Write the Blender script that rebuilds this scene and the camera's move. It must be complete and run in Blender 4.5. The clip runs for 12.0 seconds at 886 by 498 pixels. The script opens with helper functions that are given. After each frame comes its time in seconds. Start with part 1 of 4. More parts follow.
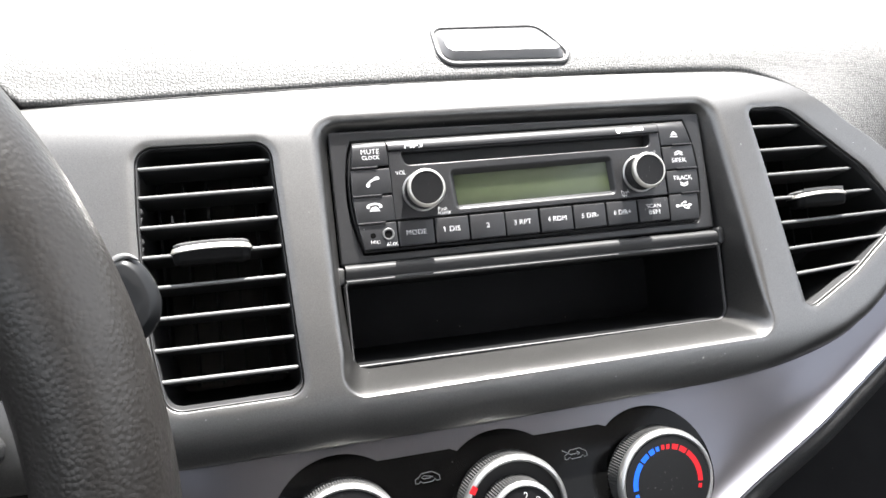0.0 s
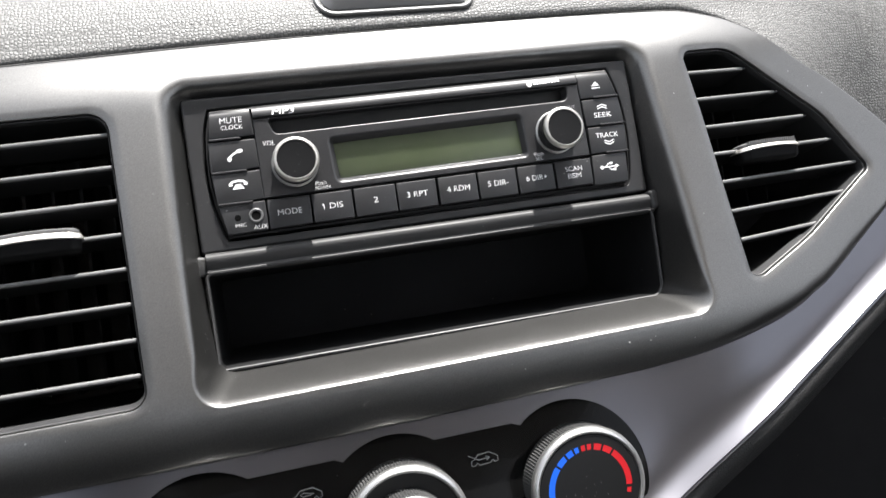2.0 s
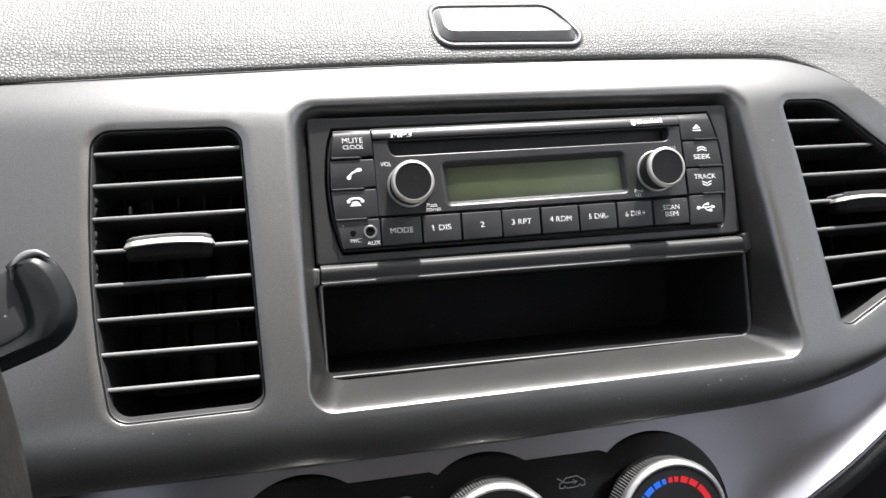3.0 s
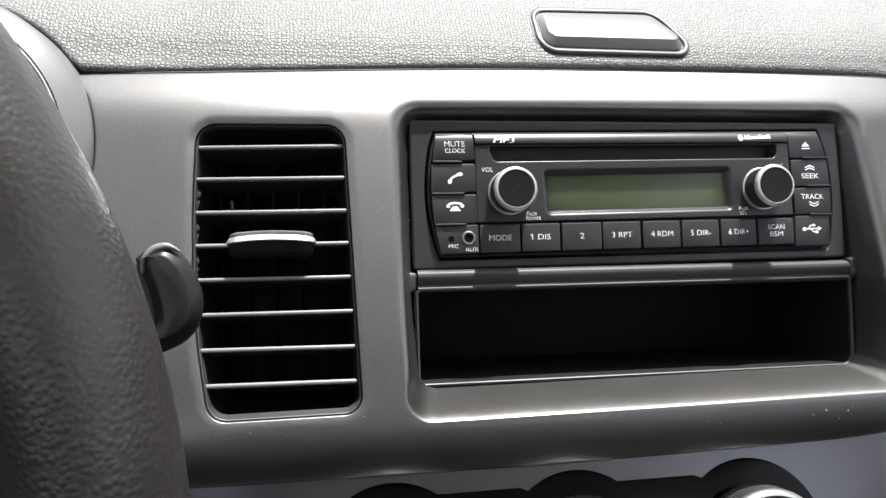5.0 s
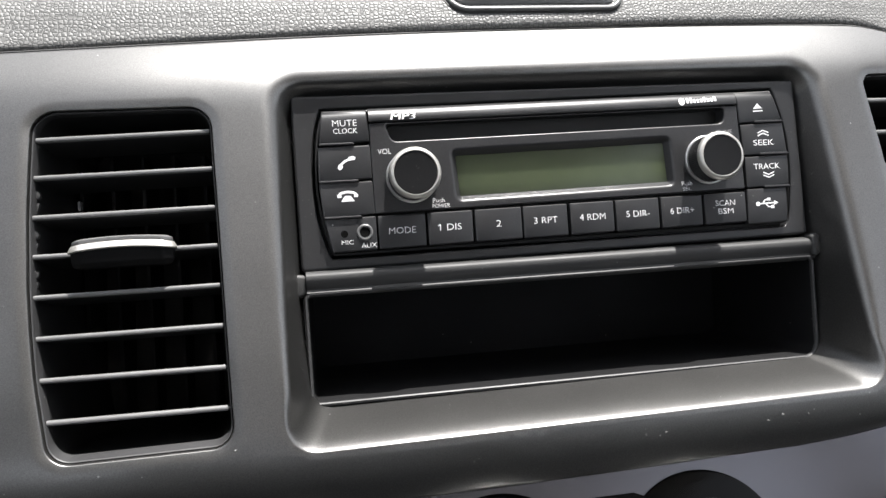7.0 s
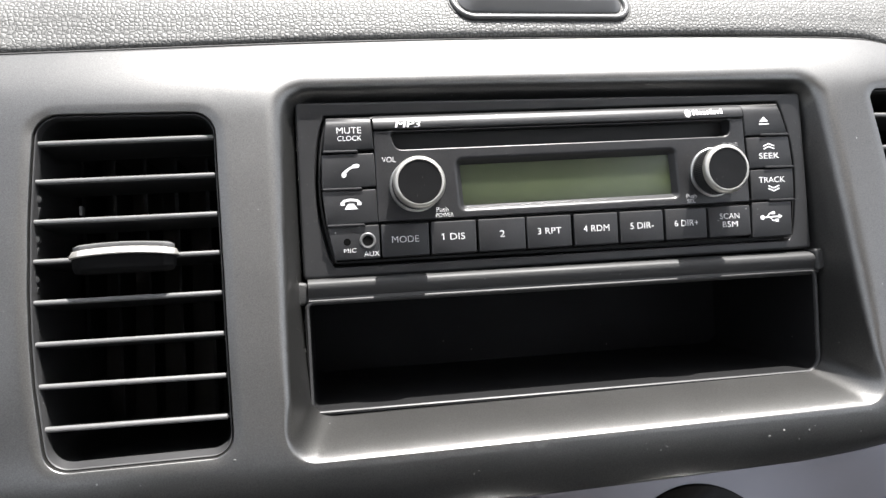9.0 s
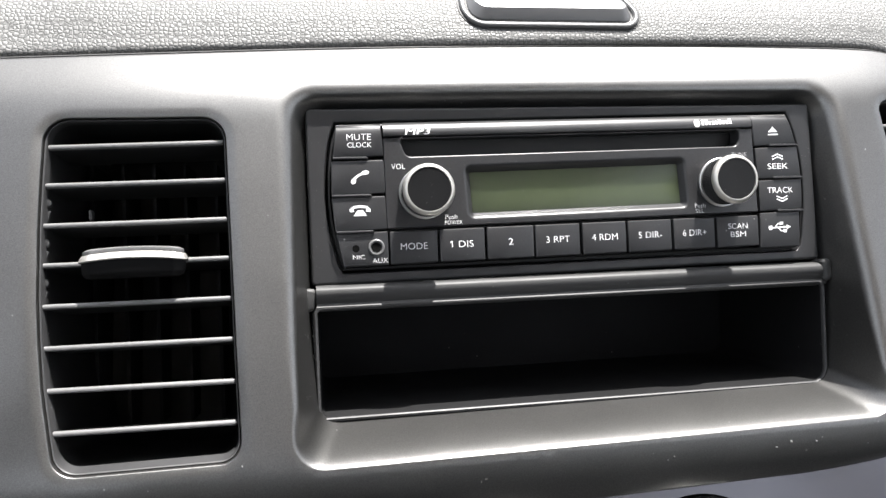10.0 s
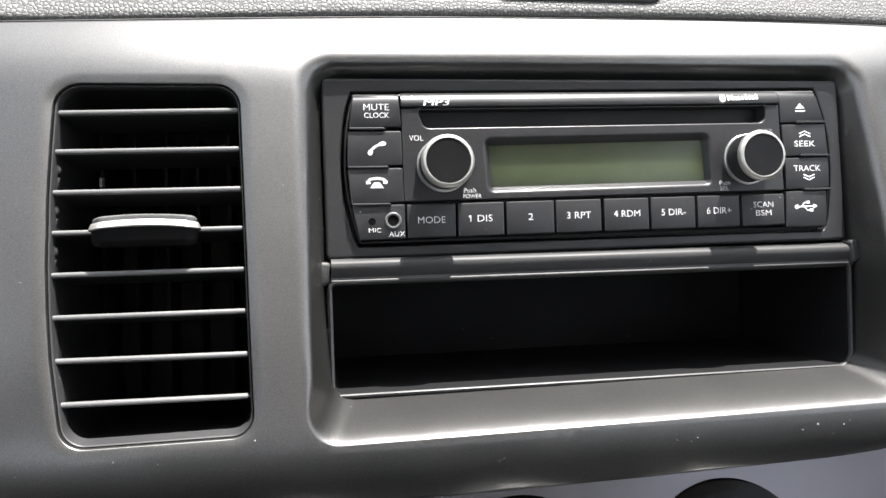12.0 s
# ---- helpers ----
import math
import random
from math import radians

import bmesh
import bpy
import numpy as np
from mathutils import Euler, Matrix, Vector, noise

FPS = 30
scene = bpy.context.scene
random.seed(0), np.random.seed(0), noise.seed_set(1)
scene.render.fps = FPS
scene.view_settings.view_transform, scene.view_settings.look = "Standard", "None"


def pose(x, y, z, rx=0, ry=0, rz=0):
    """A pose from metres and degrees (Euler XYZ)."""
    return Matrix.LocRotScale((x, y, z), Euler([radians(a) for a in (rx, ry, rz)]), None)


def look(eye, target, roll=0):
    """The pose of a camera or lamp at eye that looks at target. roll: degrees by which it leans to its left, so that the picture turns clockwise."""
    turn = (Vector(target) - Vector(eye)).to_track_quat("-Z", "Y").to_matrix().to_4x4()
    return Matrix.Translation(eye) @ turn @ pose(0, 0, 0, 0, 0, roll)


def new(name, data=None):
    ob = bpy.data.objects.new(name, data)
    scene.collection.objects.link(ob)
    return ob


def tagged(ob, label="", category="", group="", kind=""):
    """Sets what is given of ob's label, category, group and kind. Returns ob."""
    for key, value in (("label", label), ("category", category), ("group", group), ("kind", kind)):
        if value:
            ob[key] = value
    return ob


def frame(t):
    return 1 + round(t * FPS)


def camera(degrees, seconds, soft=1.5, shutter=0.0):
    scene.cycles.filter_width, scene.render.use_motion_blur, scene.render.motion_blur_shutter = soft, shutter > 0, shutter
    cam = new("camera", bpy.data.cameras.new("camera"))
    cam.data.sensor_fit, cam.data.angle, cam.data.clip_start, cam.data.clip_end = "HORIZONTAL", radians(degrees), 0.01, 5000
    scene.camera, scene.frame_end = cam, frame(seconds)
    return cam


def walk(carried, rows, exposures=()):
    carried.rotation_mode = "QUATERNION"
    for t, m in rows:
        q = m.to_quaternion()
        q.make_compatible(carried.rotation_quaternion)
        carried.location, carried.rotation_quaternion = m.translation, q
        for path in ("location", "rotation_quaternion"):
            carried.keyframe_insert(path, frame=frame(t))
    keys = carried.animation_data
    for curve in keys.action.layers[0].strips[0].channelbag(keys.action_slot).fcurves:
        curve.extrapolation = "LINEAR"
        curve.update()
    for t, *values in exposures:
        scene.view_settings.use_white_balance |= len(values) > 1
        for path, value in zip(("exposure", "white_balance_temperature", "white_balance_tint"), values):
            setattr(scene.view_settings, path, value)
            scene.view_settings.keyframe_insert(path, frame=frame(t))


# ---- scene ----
# The dash is laid out in millimetres on its own plane: x right, y away from the eye, z up along the radio's face.
# PANEL leans that plane back as it stands in the car.
LEANBACK = 28.0
PANEL = pose(0, 0, 0.80, -LEANBACK, 0, 0)
MM = 0.001

cam = camera(60.4, 12.0, soft=1.4, shutter=0.2)
# seconds, eye and target in metres on the dash's plane, roll
PATH = [
    (0, (-0.1424, -0.3453, -0.0536), (-0.0138, 0.1364, -0.0162), -6.55),
    (0.2, (-0.1395, -0.3368, -0.0565), (-0.0093, 0.1450, -0.0263), -6.72),
    (0.5, (-0.1388, -0.3392, -0.0590), (-0.0126, 0.1439, -0.0323), -6.90),
    (0.6, (-0.1352, -0.3368, -0.0575), (-0.0122, 0.1473, -0.0342), -6.83),
    (0.8, (-0.1291, -0.3391, -0.0492), (-0.0094, 0.1461, -0.0340), -6.69),
    (1, (-0.1135, -0.3314, -0.0548), (0.0043, 0.1534, -0.0221), -7.39),
    (1.3, (-0.1003, -0.3226, -0.0504), (0.0198, 0.1618, -0.0200), -8.29),
    (1.5, (-0.0879, -0.3182, -0.0524), (0.0338, 0.1654, -0.0159), -9.29),
    (1.8, (-0.0671, -0.3120, -0.0487), (0.0550, 0.1717, -0.0158), -9.78),
    (2, (-0.0787, -0.3107, -0.0560), (0.0414, 0.1742, -0.0337), -8.98),
    (2.2, (-0.0797, -0.3210, -0.0540), (0.0295, 0.1665, -0.0344), -7.96),
    (2.5, (-0.0906, -0.3201, -0.0541), (0.0134, 0.1681, -0.0252), -6.80),
    (2.7, (-0.0964, -0.3190, -0.0486), (0.0059, 0.1698, -0.0238), -5.86),
    (3, (-0.1119, -0.3169, -0.0500), (-0.0088, 0.1710, -0.0143), -4.84),
    (3.2, (-0.1199, -0.3097, -0.0486), (-0.0182, 0.1784, -0.0107), -4.17),
    (4.8, (-0.1334, -0.3004, -0.0482), (-0.0498, 0.1910, -0.0082), -2.06),
    (5, (-0.1379, -0.3047, -0.0460), (-0.0545, 0.1867, -0.0070), -1.88),
    (5.2, (-0.1397, -0.3012, -0.0499), (-0.0568, 0.1897, -0.0033), -1.79),
    (5.5, (-0.1517, -0.3078, -0.0424), (-0.0705, 0.1842, -0.0058), -1.65),
    (5.8, (-0.1482, -0.3070, -0.0381), (-0.0681, 0.1851, -0.0001), -2.15),
    (6, (-0.1362, -0.3043, -0.0327), (-0.0562, 0.1881, 0.0013), -2.75),
    (6.2, (-0.1239, -0.2945, -0.0278), (-0.0426, 0.1979, 0.0034), -3.35),
    (6.5, (-0.0974, -0.2761, -0.0307), (-0.0169, 0.2164, -0.0000), -3.95),
    (6.7, (-0.0936, -0.2688, -0.0375), (-0.0083, 0.2231, -0.0116), -4.16),
    (7, (-0.0931, -0.2694, -0.0362), (-0.0105, 0.2233, -0.0163), -4.21),
    (7.2, (-0.0948, -0.2688, -0.0380), (-0.0107, 0.2236, -0.0164), -4.09),
    (8.8, (-0.0943, -0.2672, -0.0369), (-0.0090, 0.2251, -0.0162), -3.27),
    (9, (-0.0942, -0.2681, -0.0309), (-0.0107, 0.2246, -0.0143), -3.27),
    (9.5, (-0.1002, -0.2686, -0.0310), (-0.0138, 0.2234, -0.0094), -3.12),
    (10, (-0.0973, -0.2676, -0.0292), (-0.0134, 0.2250, -0.0106), -2.69),
    (10.5, (-0.0995, -0.2667, -0.0290), (-0.0156, 0.2259, -0.0109), -2.30),
    (11, (-0.1023, -0.2663, -0.0291), (-0.0201, 0.2265, -0.0111), -2.07),
    (11.5, (-0.1000, -0.2642, -0.0308), (-0.0191, 0.2289, -0.0138), -1.88),
    (12, (-0.1012, -0.2596, -0.0370), (-0.0200, 0.2335, -0.0196), -2.08),
]
EXPOSURES = [(0.0, 2.55), (1.0, 2.5), (1.8, 1.9), (3.0, 1.91), (5.0, 1.7), (5.5, 1.56), (7.0, 1.68), (9.5, 2.03), (12.0, 2.07)]
walk(cam, [(t, PANEL @ look(eye, target, roll)) for t, eye, target, roll in PATH], EXPOSURES)

# ---- light ----
TO_SUN = (PANEL.to_3x3() @ Vector((0.212, -0.272, 1.0))).normalized()
world = bpy.data.worlds.new("world")
scene.world = world
world.use_nodes = True
wn = world.node_tree
bg = wn.nodes["Background"]
sky = wn.nodes.new("ShaderNodeTexSky")
sky.sky_type = "NISHITA"
sky.sun_disc = False
sky.sun_elevation = math.asin(TO_SUN.z)
sky.sun_rotation = math.atan2(TO_SUN.x, TO_SUN.y)
sky.dust_density = 1.8
sky.air_density = 1.0
sky.ozone_density = 0.5
bg.inputs["Strength"].default_value = 0.104
haze = wn.nodes.new("ShaderNodeHueSaturation")
haze.inputs["Saturation"].default_value = 0.26
wn.links.new(sky.outputs["Color"], haze.inputs["Color"])
wn.links.new(haze.outputs["Color"], bg.inputs["Color"])
sun_data = bpy.data.lights.new("sun", "SUN")
sun_data.energy = 4.0
sun_data.angle = radians(0.6)
sun_data.color = (1.0, 0.975, 0.945)
sun = new("sun", sun_data)
sun.matrix_world = TO_SUN.to_track_quat("Z", "Y").to_matrix().to_4x4()


# ---- materials ----
def rgb(c):
    return (c, c, c, 1) if isinstance(c, (int, float)) else (*c, 1)


class Mat:
    """A small wrapper: a Principled material with helpers for texture nodes."""

    def __init__(self, name, colour, rough, metal=0.0, spec=0.5):
        self.m = bpy.data.materials.new(name)
        self.m.use_nodes = True
        self.t = self.m.node_tree
        self.b = self.t.nodes["Principled BSDF"]
        self.b.inputs["Base Color"].default_value = rgb(colour)
        self.b.inputs["Roughness"].default_value = rough
        self.b.inputs["Metallic"].default_value = metal
        self.b.inputs["Specular IOR Level"].default_value = spec
        self.colour, self.rough = rgb(colour), rough
        self.coord = self.t.nodes.new("ShaderNodeTexCoord").outputs["Object"]
        self.normal = None

    def node(self, kind, **values):
        n = self.t.nodes.new(kind)
        for k, v in values.items():
            n.inputs[k].default_value = v
        return n

    def noise(self, scale, detail=4.0, rough=0.55, stretch=None):
        n = self.node("ShaderNodeTexNoise", Scale=scale, Detail=detail, Roughness=rough)
        self.t.links.new(self.place(stretch), n.inputs["Vector"])
        return n.outputs["Fac"]

    def place(self, stretch):
        if not stretch:
            return self.coord
        m = self.node("ShaderNodeMapping", Scale=stretch)
        self.t.links.new(self.coord, m.inputs["Vector"])
        return m.outputs["Vector"]

    def cells(self, scale, feature="DISTANCE_TO_EDGE", stretch=None, jitter=1.0):
        n = self.node("ShaderNodeTexVoronoi", Scale=scale, Randomness=jitter)
        n.feature = feature
        if feature == "SMOOTH_F1":
            n.inputs["Smoothness"].default_value = 0.22
        self.t.links.new(self.place(stretch), n.inputs["Vector"])
        return n.outputs["Distance"]

    def span(self, value, a, b, c=0.0, d=1.0):
        n = self.node("ShaderNodeMapRange")
        for key, v in zip(("From Min", "From Max", "To Min", "To Max"), (a, b, c, d)):
            n.inputs[key].default_value = v
        self.t.links.new(value, n.inputs["Value"])
        return n.outputs["Result"]

    def mix(self, fac, a, b):
        n = self.t.nodes.new("ShaderNodeMix")
        n.data_type = "RGBA"
        self.t.links.new(fac, n.inputs[0])
        for socket, v in ((n.inputs[6], a), (n.inputs[7], b)):
            if hasattr(v, "links"):
                self.t.links.new(v, socket)
            else:
                socket.default_value = rgb(v)
        return n.outputs[2]

    def paint(self, value):
        self.t.links.new(value, self.b.inputs["Base Color"])
        return self

    def gloss(self, value):
        self.t.links.new(value, self.b.inputs["Roughness"])
        return self

    def bump(self, height, strength, distance):
        n = self.node("ShaderNodeBump", Strength=strength, Distance=distance)
        self.t.links.new(height, n.inputs["Height"])
        if self.normal:
            self.t.links.new(self.normal, n.inputs["Normal"])
        self.normal = n.outputs["Normal"]
        self.t.links.new(self.normal, self.b.inputs["Normal"])
        return self


def plastic(name, colour, rough, grain=900.0, depth=0.25, vary=0.12, dust=0.0, uneven=1.0, flake=0.0):
    """Moulded plastic: a fine sand grain, uneven gloss, and specks of dust where dust > 0."""
    m = Mat(name, colour, rough)
    patch = m.noise(14.0, 5.0, 0.6)
    base = m.mix(m.span(patch, 0.3, 0.7), [v * (1 - vary) for v in m.colour[:3]], [v * (1 + vary) for v in m.colour[:3]])
    if flake:
        fleck = m.node("ShaderNodeMix")
        fleck.data_type = "RGBA"
        fleck.blend_type = "MULTIPLY"
        fleck.inputs[0].default_value = 1.0
        m.t.links.new(base, fleck.inputs[6])
        m.t.links.new(m.mix(m.span(m.noise(2300.0, 2.0, 0.7), 0.3, 0.7), 1 - flake, 1 + flake), fleck.inputs[7])
        base = fleck.outputs[2]
    if dust:
        speck = m.span(m.cells(190.0, "F1"), 0.05, 0.075, 1.0, 0.0)
        gate = m.span(m.noise(31.0, 2.0), 0.57, 0.62)
        both = m.node("ShaderNodeMath")
        both.operation = "MULTIPLY"
        m.t.links.new(speck, both.inputs[0])
        m.t.links.new(gate, both.inputs[1])
        base = m.mix(m.span(both.outputs[0], 0.0, 1.0, 0.0, dust), base, (0.5, 0.5, 0.48))
    m.paint(base)
    m.gloss(m.span(m.noise(30.0, 3.0), 0.3, 0.7, rough * (1 - 0.1 * uneven), min(1.0, rough * (1 + 0.12 * uneven))))
    m.bump(m.noise(grain, 2.0), depth, 0.0002)
    return m


def leather(name, colour, rough, scale, depth, distance=0.0005, vary=0.15, crease=0.8, dome=0.2, jitter=0.8):
    """Pebbled skin: rounded cells parted by creases with their shade painted in, over broad unevenness."""
    m = Mat(name, colour, rough)
    warp = m.node("ShaderNodeTexNoise", Scale=scale * 0.35, Detail=2.0)
    m.t.links.new(m.coord, warp.inputs["Vector"])
    push = m.node("ShaderNodeVectorMath")
    push.operation = "MULTIPLY_ADD"
    push.inputs[1].default_value = (0.25 / scale,) * 3
    m.t.links.new(warp.outputs["Color"], push.inputs[0])
    m.t.links.new(m.coord, push.inputs[2])
    m.coord = push.outputs["Vector"]
    flat_edge = m.span(m.cells(scale, jitter=jitter), 0.0, dome)
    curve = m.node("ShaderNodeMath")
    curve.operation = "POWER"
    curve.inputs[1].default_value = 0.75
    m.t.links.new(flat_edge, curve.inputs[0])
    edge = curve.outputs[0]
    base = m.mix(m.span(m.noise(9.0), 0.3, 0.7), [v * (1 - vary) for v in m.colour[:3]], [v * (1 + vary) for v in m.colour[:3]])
    # colour multiplied down in the creases to stand for their shade
    crease_shade = m.node("ShaderNodeMix")
    crease_shade.data_type = "RGBA"
    crease_shade.blend_type = "MULTIPLY"
    crease_shade.inputs[0].default_value = 1.0
    m.t.links.new(base, crease_shade.inputs[6])
    m.t.links.new(m.mix(m.span(edge, 0.02, 0.45), crease, 1.0), crease_shade.inputs[7])
    m.paint(crease_shade.outputs[2])
    m.gloss(m.span(edge, 0.0, 0.7, min(1.0, rough * 1.3), rough))
    m.bump(edge, depth, distance)
    m.bump(m.noise(scale * 4.0, 2.0), 0.15, 0.0002)
    return m


BEZEL = plastic("satin_grey_paint", (0.182, 0.180, 0.176), 0.355, 3600.0, 0.10, 0.05, 0.9, 0.4, 0.17).m
BEZEL.node_tree.nodes["Principled BSDF"].inputs["Metallic"].default_value = 0.965
BEZEL.node_tree.nodes["Principled BSDF"].inputs["Coat Weight"].default_value = 0.12
BEZEL.node_tree.nodes["Principled BSDF"].inputs["Coat Roughness"].default_value = 0.3
DARK = plastic("dark_satin_plastic", (0.022, 0.022, 0.023), 0.38, 1300.0, 0.15, 0.1, 0.35).m
STRIPMAT = plastic("dark_bar_plastic", (0.042, 0.042, 0.042), 0.5, 1300.0, 0.15, 0.1, 0.3).m
STRIPMAT.node_tree.nodes["Principled BSDF"].inputs["Specular IOR Level"].default_value = 0.32
FACE = plastic("black_satin_face", (0.022, 0.022, 0.0233), 0.36, 1600.0, 0.12, 0.1, 0.5, 1.0, 0.3).m
BUTTON = plastic("black_button_plastic", (0.021, 0.021, 0.0223), 0.42, 1600.0, 0.12, 0.1, 0.45, 1.0, 0.3).m
CAPBLACK = plastic("black_knob_cap", (0.007, 0.007, 0.0075), 0.4, 1400.0, 0.12, 0.1, 0.4).m
CAPBLACK.node_tree.nodes["Principled BSDF"].inputs["Specular IOR Level"].default_value = 0.2
KNOBCAP = plastic("dark_knob_cap", (0.010, 0.010, 0.0105), 0.42, 1400.0, 0.12, 0.1, 0.4).m
KNOBCAP.node_tree.nodes["Principled BSDF"].inputs["Specular IOR Level"].default_value = 0.28
TABBLACK = Mat("dull_black_plastic", (0.004, 0.004, 0.0042), 0.6, 0.0, 0.15).m
BLACK = plastic("matt_black_plastic", (0.009, 0.009, 0.0092), 0.6, 900.0, 0.2).m
# near-black, so that flat discs carry the shade inside the small holes
VOID = Mat("unlit_hole", 0.0015, 0.9, 0.0, 0.1).m
POCKET = plastic("pocket_black_plastic", (0.007, 0.007, 0.0075), 0.7, 700.0, 0.2, 0.1, 0.2).m
POCKET.node_tree.nodes["Principled BSDF"].inputs["Specular IOR Level"].default_value = 0.2
LINER = plastic("dark_liner_plastic", (0.03, 0.03, 0.031), 0.5, 1200.0, 0.15, 0.1, 0.2).m
SLAT = plastic("slat_grey_plastic", (0.125, 0.125, 0.125), 0.42, 1200.0, 0.15).m
SILVER = plastic("silver_paint", (0.162, 0.160, 0.175), 0.28, 2200.0, 0.015, 0.02, 0.0, 0.2).m
SILVER.node_tree.nodes["Principled BSDF"].inputs["Metallic"].default_value = 1.0
STALKCAP = plastic("stalk_cap_plastic", (0.010, 0.0106, 0.0115), 0.36, 1200.0, 0.1).m
STALKCAP.node_tree.nodes["Principled BSDF"].inputs["Specular IOR Level"].default_value = 0.24
GLOSS = plastic("gloss_black_panel", (0.003, 0.003, 0.003), 0.2, 600.0, 0.04, 0.1, 0.1).m
GLOSS.node_tree.nodes["Principled BSDF"].inputs["Specular IOR Level"].default_value = 0.15
KNURL = plastic("knurled_grey_plastic", (0.05, 0.05, 0.05), 0.4, 1200.0, 0.1).m
CHROME = Mat("satin_bright_metal", (0.56, 0.545, 0.51), 0.4, 0.8).m
RING = Mat("matt_silver_ring", (0.55, 0.55, 0.54), 0.34, 0.9).m
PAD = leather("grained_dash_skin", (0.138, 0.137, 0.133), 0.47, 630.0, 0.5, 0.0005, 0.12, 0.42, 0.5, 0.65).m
SIDE = leather("grained_side_skin", (0.026, 0.026, 0.026), 0.55, 700.0, 0.5, 0.0004, dome=0.45).m
COLUMN = leather("grained_column_skin", (0.018, 0.018, 0.0185), 0.55, 760.0, 0.4, 0.0006, dome=0.45).m
PODGREY = plastic("pod_grey_plastic", (0.11, 0.11, 0.109), 0.55, 900.0, 0.2).m
RIM = Mat("soft_rim_skin", (0.026, 0.025, 0.022), 0.42, 0.0, 0.5)
RIM.paint(RIM.mix(RIM.span(RIM.noise(60.0), 0.3, 0.7), (0.016, 0.0146, 0.0135), (0.023, 0.0212, 0.0196)))
RIM.gloss(RIM.span(RIM.noise(90.0), 0.3, 0.7, 0.33, 0.40))
RIM.bump(RIM.span(RIM.cells(820.0, "SMOOTH_F1"), 0.1, 0.7, 1.0, 0.0), 0.15, 0.0005)
RIM = RIM.m
CRUMB = Mat("pale_scuff", (0.16, 0.16, 0.155), 0.8).m
PRINT = Mat("white_print", (0.84, 0.84, 0.84), 0.5).m
FAINT = Mat("grey_print", (0.42, 0.42, 0.42), 0.5).m
ICON = Mat("dim_grey_print", (0.16, 0.16, 0.16), 0.5).m
DIMWHITE = Mat("worn_white_print", (0.34, 0.35, 0.37), 0.5).m
REDMARK = Mat("red_mark", (0.50, 0.008, 0.014), 0.45).m
BLUEMARK = Mat("blue_mark", (0.01, 0.12, 0.75), 0.4).m
RIMGREY = plastic("satin_grey_rim", (0.10, 0.10, 0.10), 0.36, 1300.0, 0.12).m
LENS = Mat("milky_lens", (0.09, 0.09, 0.092), 0.3, 0.0, 0.8).m
LCD = Mat("lcd_green", (0.065, 0.08, 0.04), 0.3)
LCD.paint(LCD.mix(LCD.span(LCD.noise(60.0), 0.3, 0.7), (0.056, 0.071, 0.036), (0.067, 0.083, 0.043)))
# light spreads a few millimetres between the display's layers
LCD.b.subsurface_method = "BURLEY"
LCD.b.inputs["Subsurface Weight"].default_value = 1.0
LCD.b.inputs["Subsurface Radius"].default_value = (1.0, 1.0, 1.0)
LCD.b.inputs["Subsurface Scale"].default_value = 0.009
LCD = LCD.m
LINING = plastic("roof_lining", (0.76, 0.735, 0.725), 0.9, 300.0, 0.3).m
TRIMCLOTH = plastic("grey_trim_cloth", (0.035, 0.034, 0.033), 0.9, 300.0, 0.5).m
BOUNCE_GROUND = plastic("pale_bounce_ground", (0.42, 0.405, 0.385), 0.9, 40.0, 0.3).m
CARPET = plastic("dark_carpet", (0.012, 0.012, 0.012), 0.95, 300.0, 0.5).m

# ---- mesh helpers ----
BASE = {}


def finish(bm, name, material, base, smooth=35.0):
    bmesh.ops.remove_doubles(bm, verts=bm.verts, dist=0.002)
    bmesh.ops.recalc_face_normals(bm, faces=bm.faces)
    for v in bm.verts:
        v.co = (v.co - base) * MM
    me = bpy.data.meshes.new(name)
    bm.to_mesh(me)
    bm.free()
    me.materials.append(material)
    me.shade_smooth()
    me.set_sharp_from_angle(angle=radians(smooth))
    return me


def thing(name, base, label, category, group="", kind=""):
    """An empty at the thing's base, in millimetres on the dash's plane, that parents its parts."""
    ob = new(name)
    ob.empty_display_size = 0.01
    ob.matrix_world = PANEL @ Matrix.Translation(Vector(base) * MM)
    BASE[ob] = Vector(base)
    return tagged(ob, label, category, group, kind)


def part(name, bm, material, parent, label="", smooth=35.0):
    ob = new(name, finish(bm, name, material, BASE[parent], smooth))
    ob.parent = parent
    BASE[ob] = BASE[parent]
    return tagged(ob, label)


def solid(name, bm, material, label, category, kind="", base=(0, 0, 0), smooth=35.0):
    """A top-level thing of one mesh."""
    ob = new(name, finish(bm, name, material, Vector(base), smooth))
    ob.matrix_world = PANEL @ Matrix.Translation(Vector(base) * MM)
    BASE[ob] = Vector(base)
    return tagged(ob, label, category, "", kind)


def rounded(corners, seg=7):
    """A closed outline from corners (x, z, radius), anticlockwise or not."""
    out = []
    n = len(corners)
    for i in range(n):
        p = Vector(corners[i][:2])
        r = corners[i][2] if len(corners[i]) > 2 else 0
        a = (Vector(corners[i - 1][:2]) - p)
        b = (Vector(corners[(i + 1) % n][:2]) - p)
        if r <= 0:
            out.append(p)
            continue
        half = a.angle(b) / 2
        d = min(r / math.tan(half), a.length * 0.48, b.length * 0.48)
        s, e = p + a.normalized() * d, p + b.normalized() * d
        for k in range(seg + 1):
            u = k / seg
            # circular-looking corner: blend of the two tangents
            w = 2 * u * (1 - u) * math.sin(half)
            q = (s * (1 - u) ** 2 + e * u ** 2 + p * w) / ((1 - u) ** 2 + u ** 2 + w)
            out.append(q)
    return out


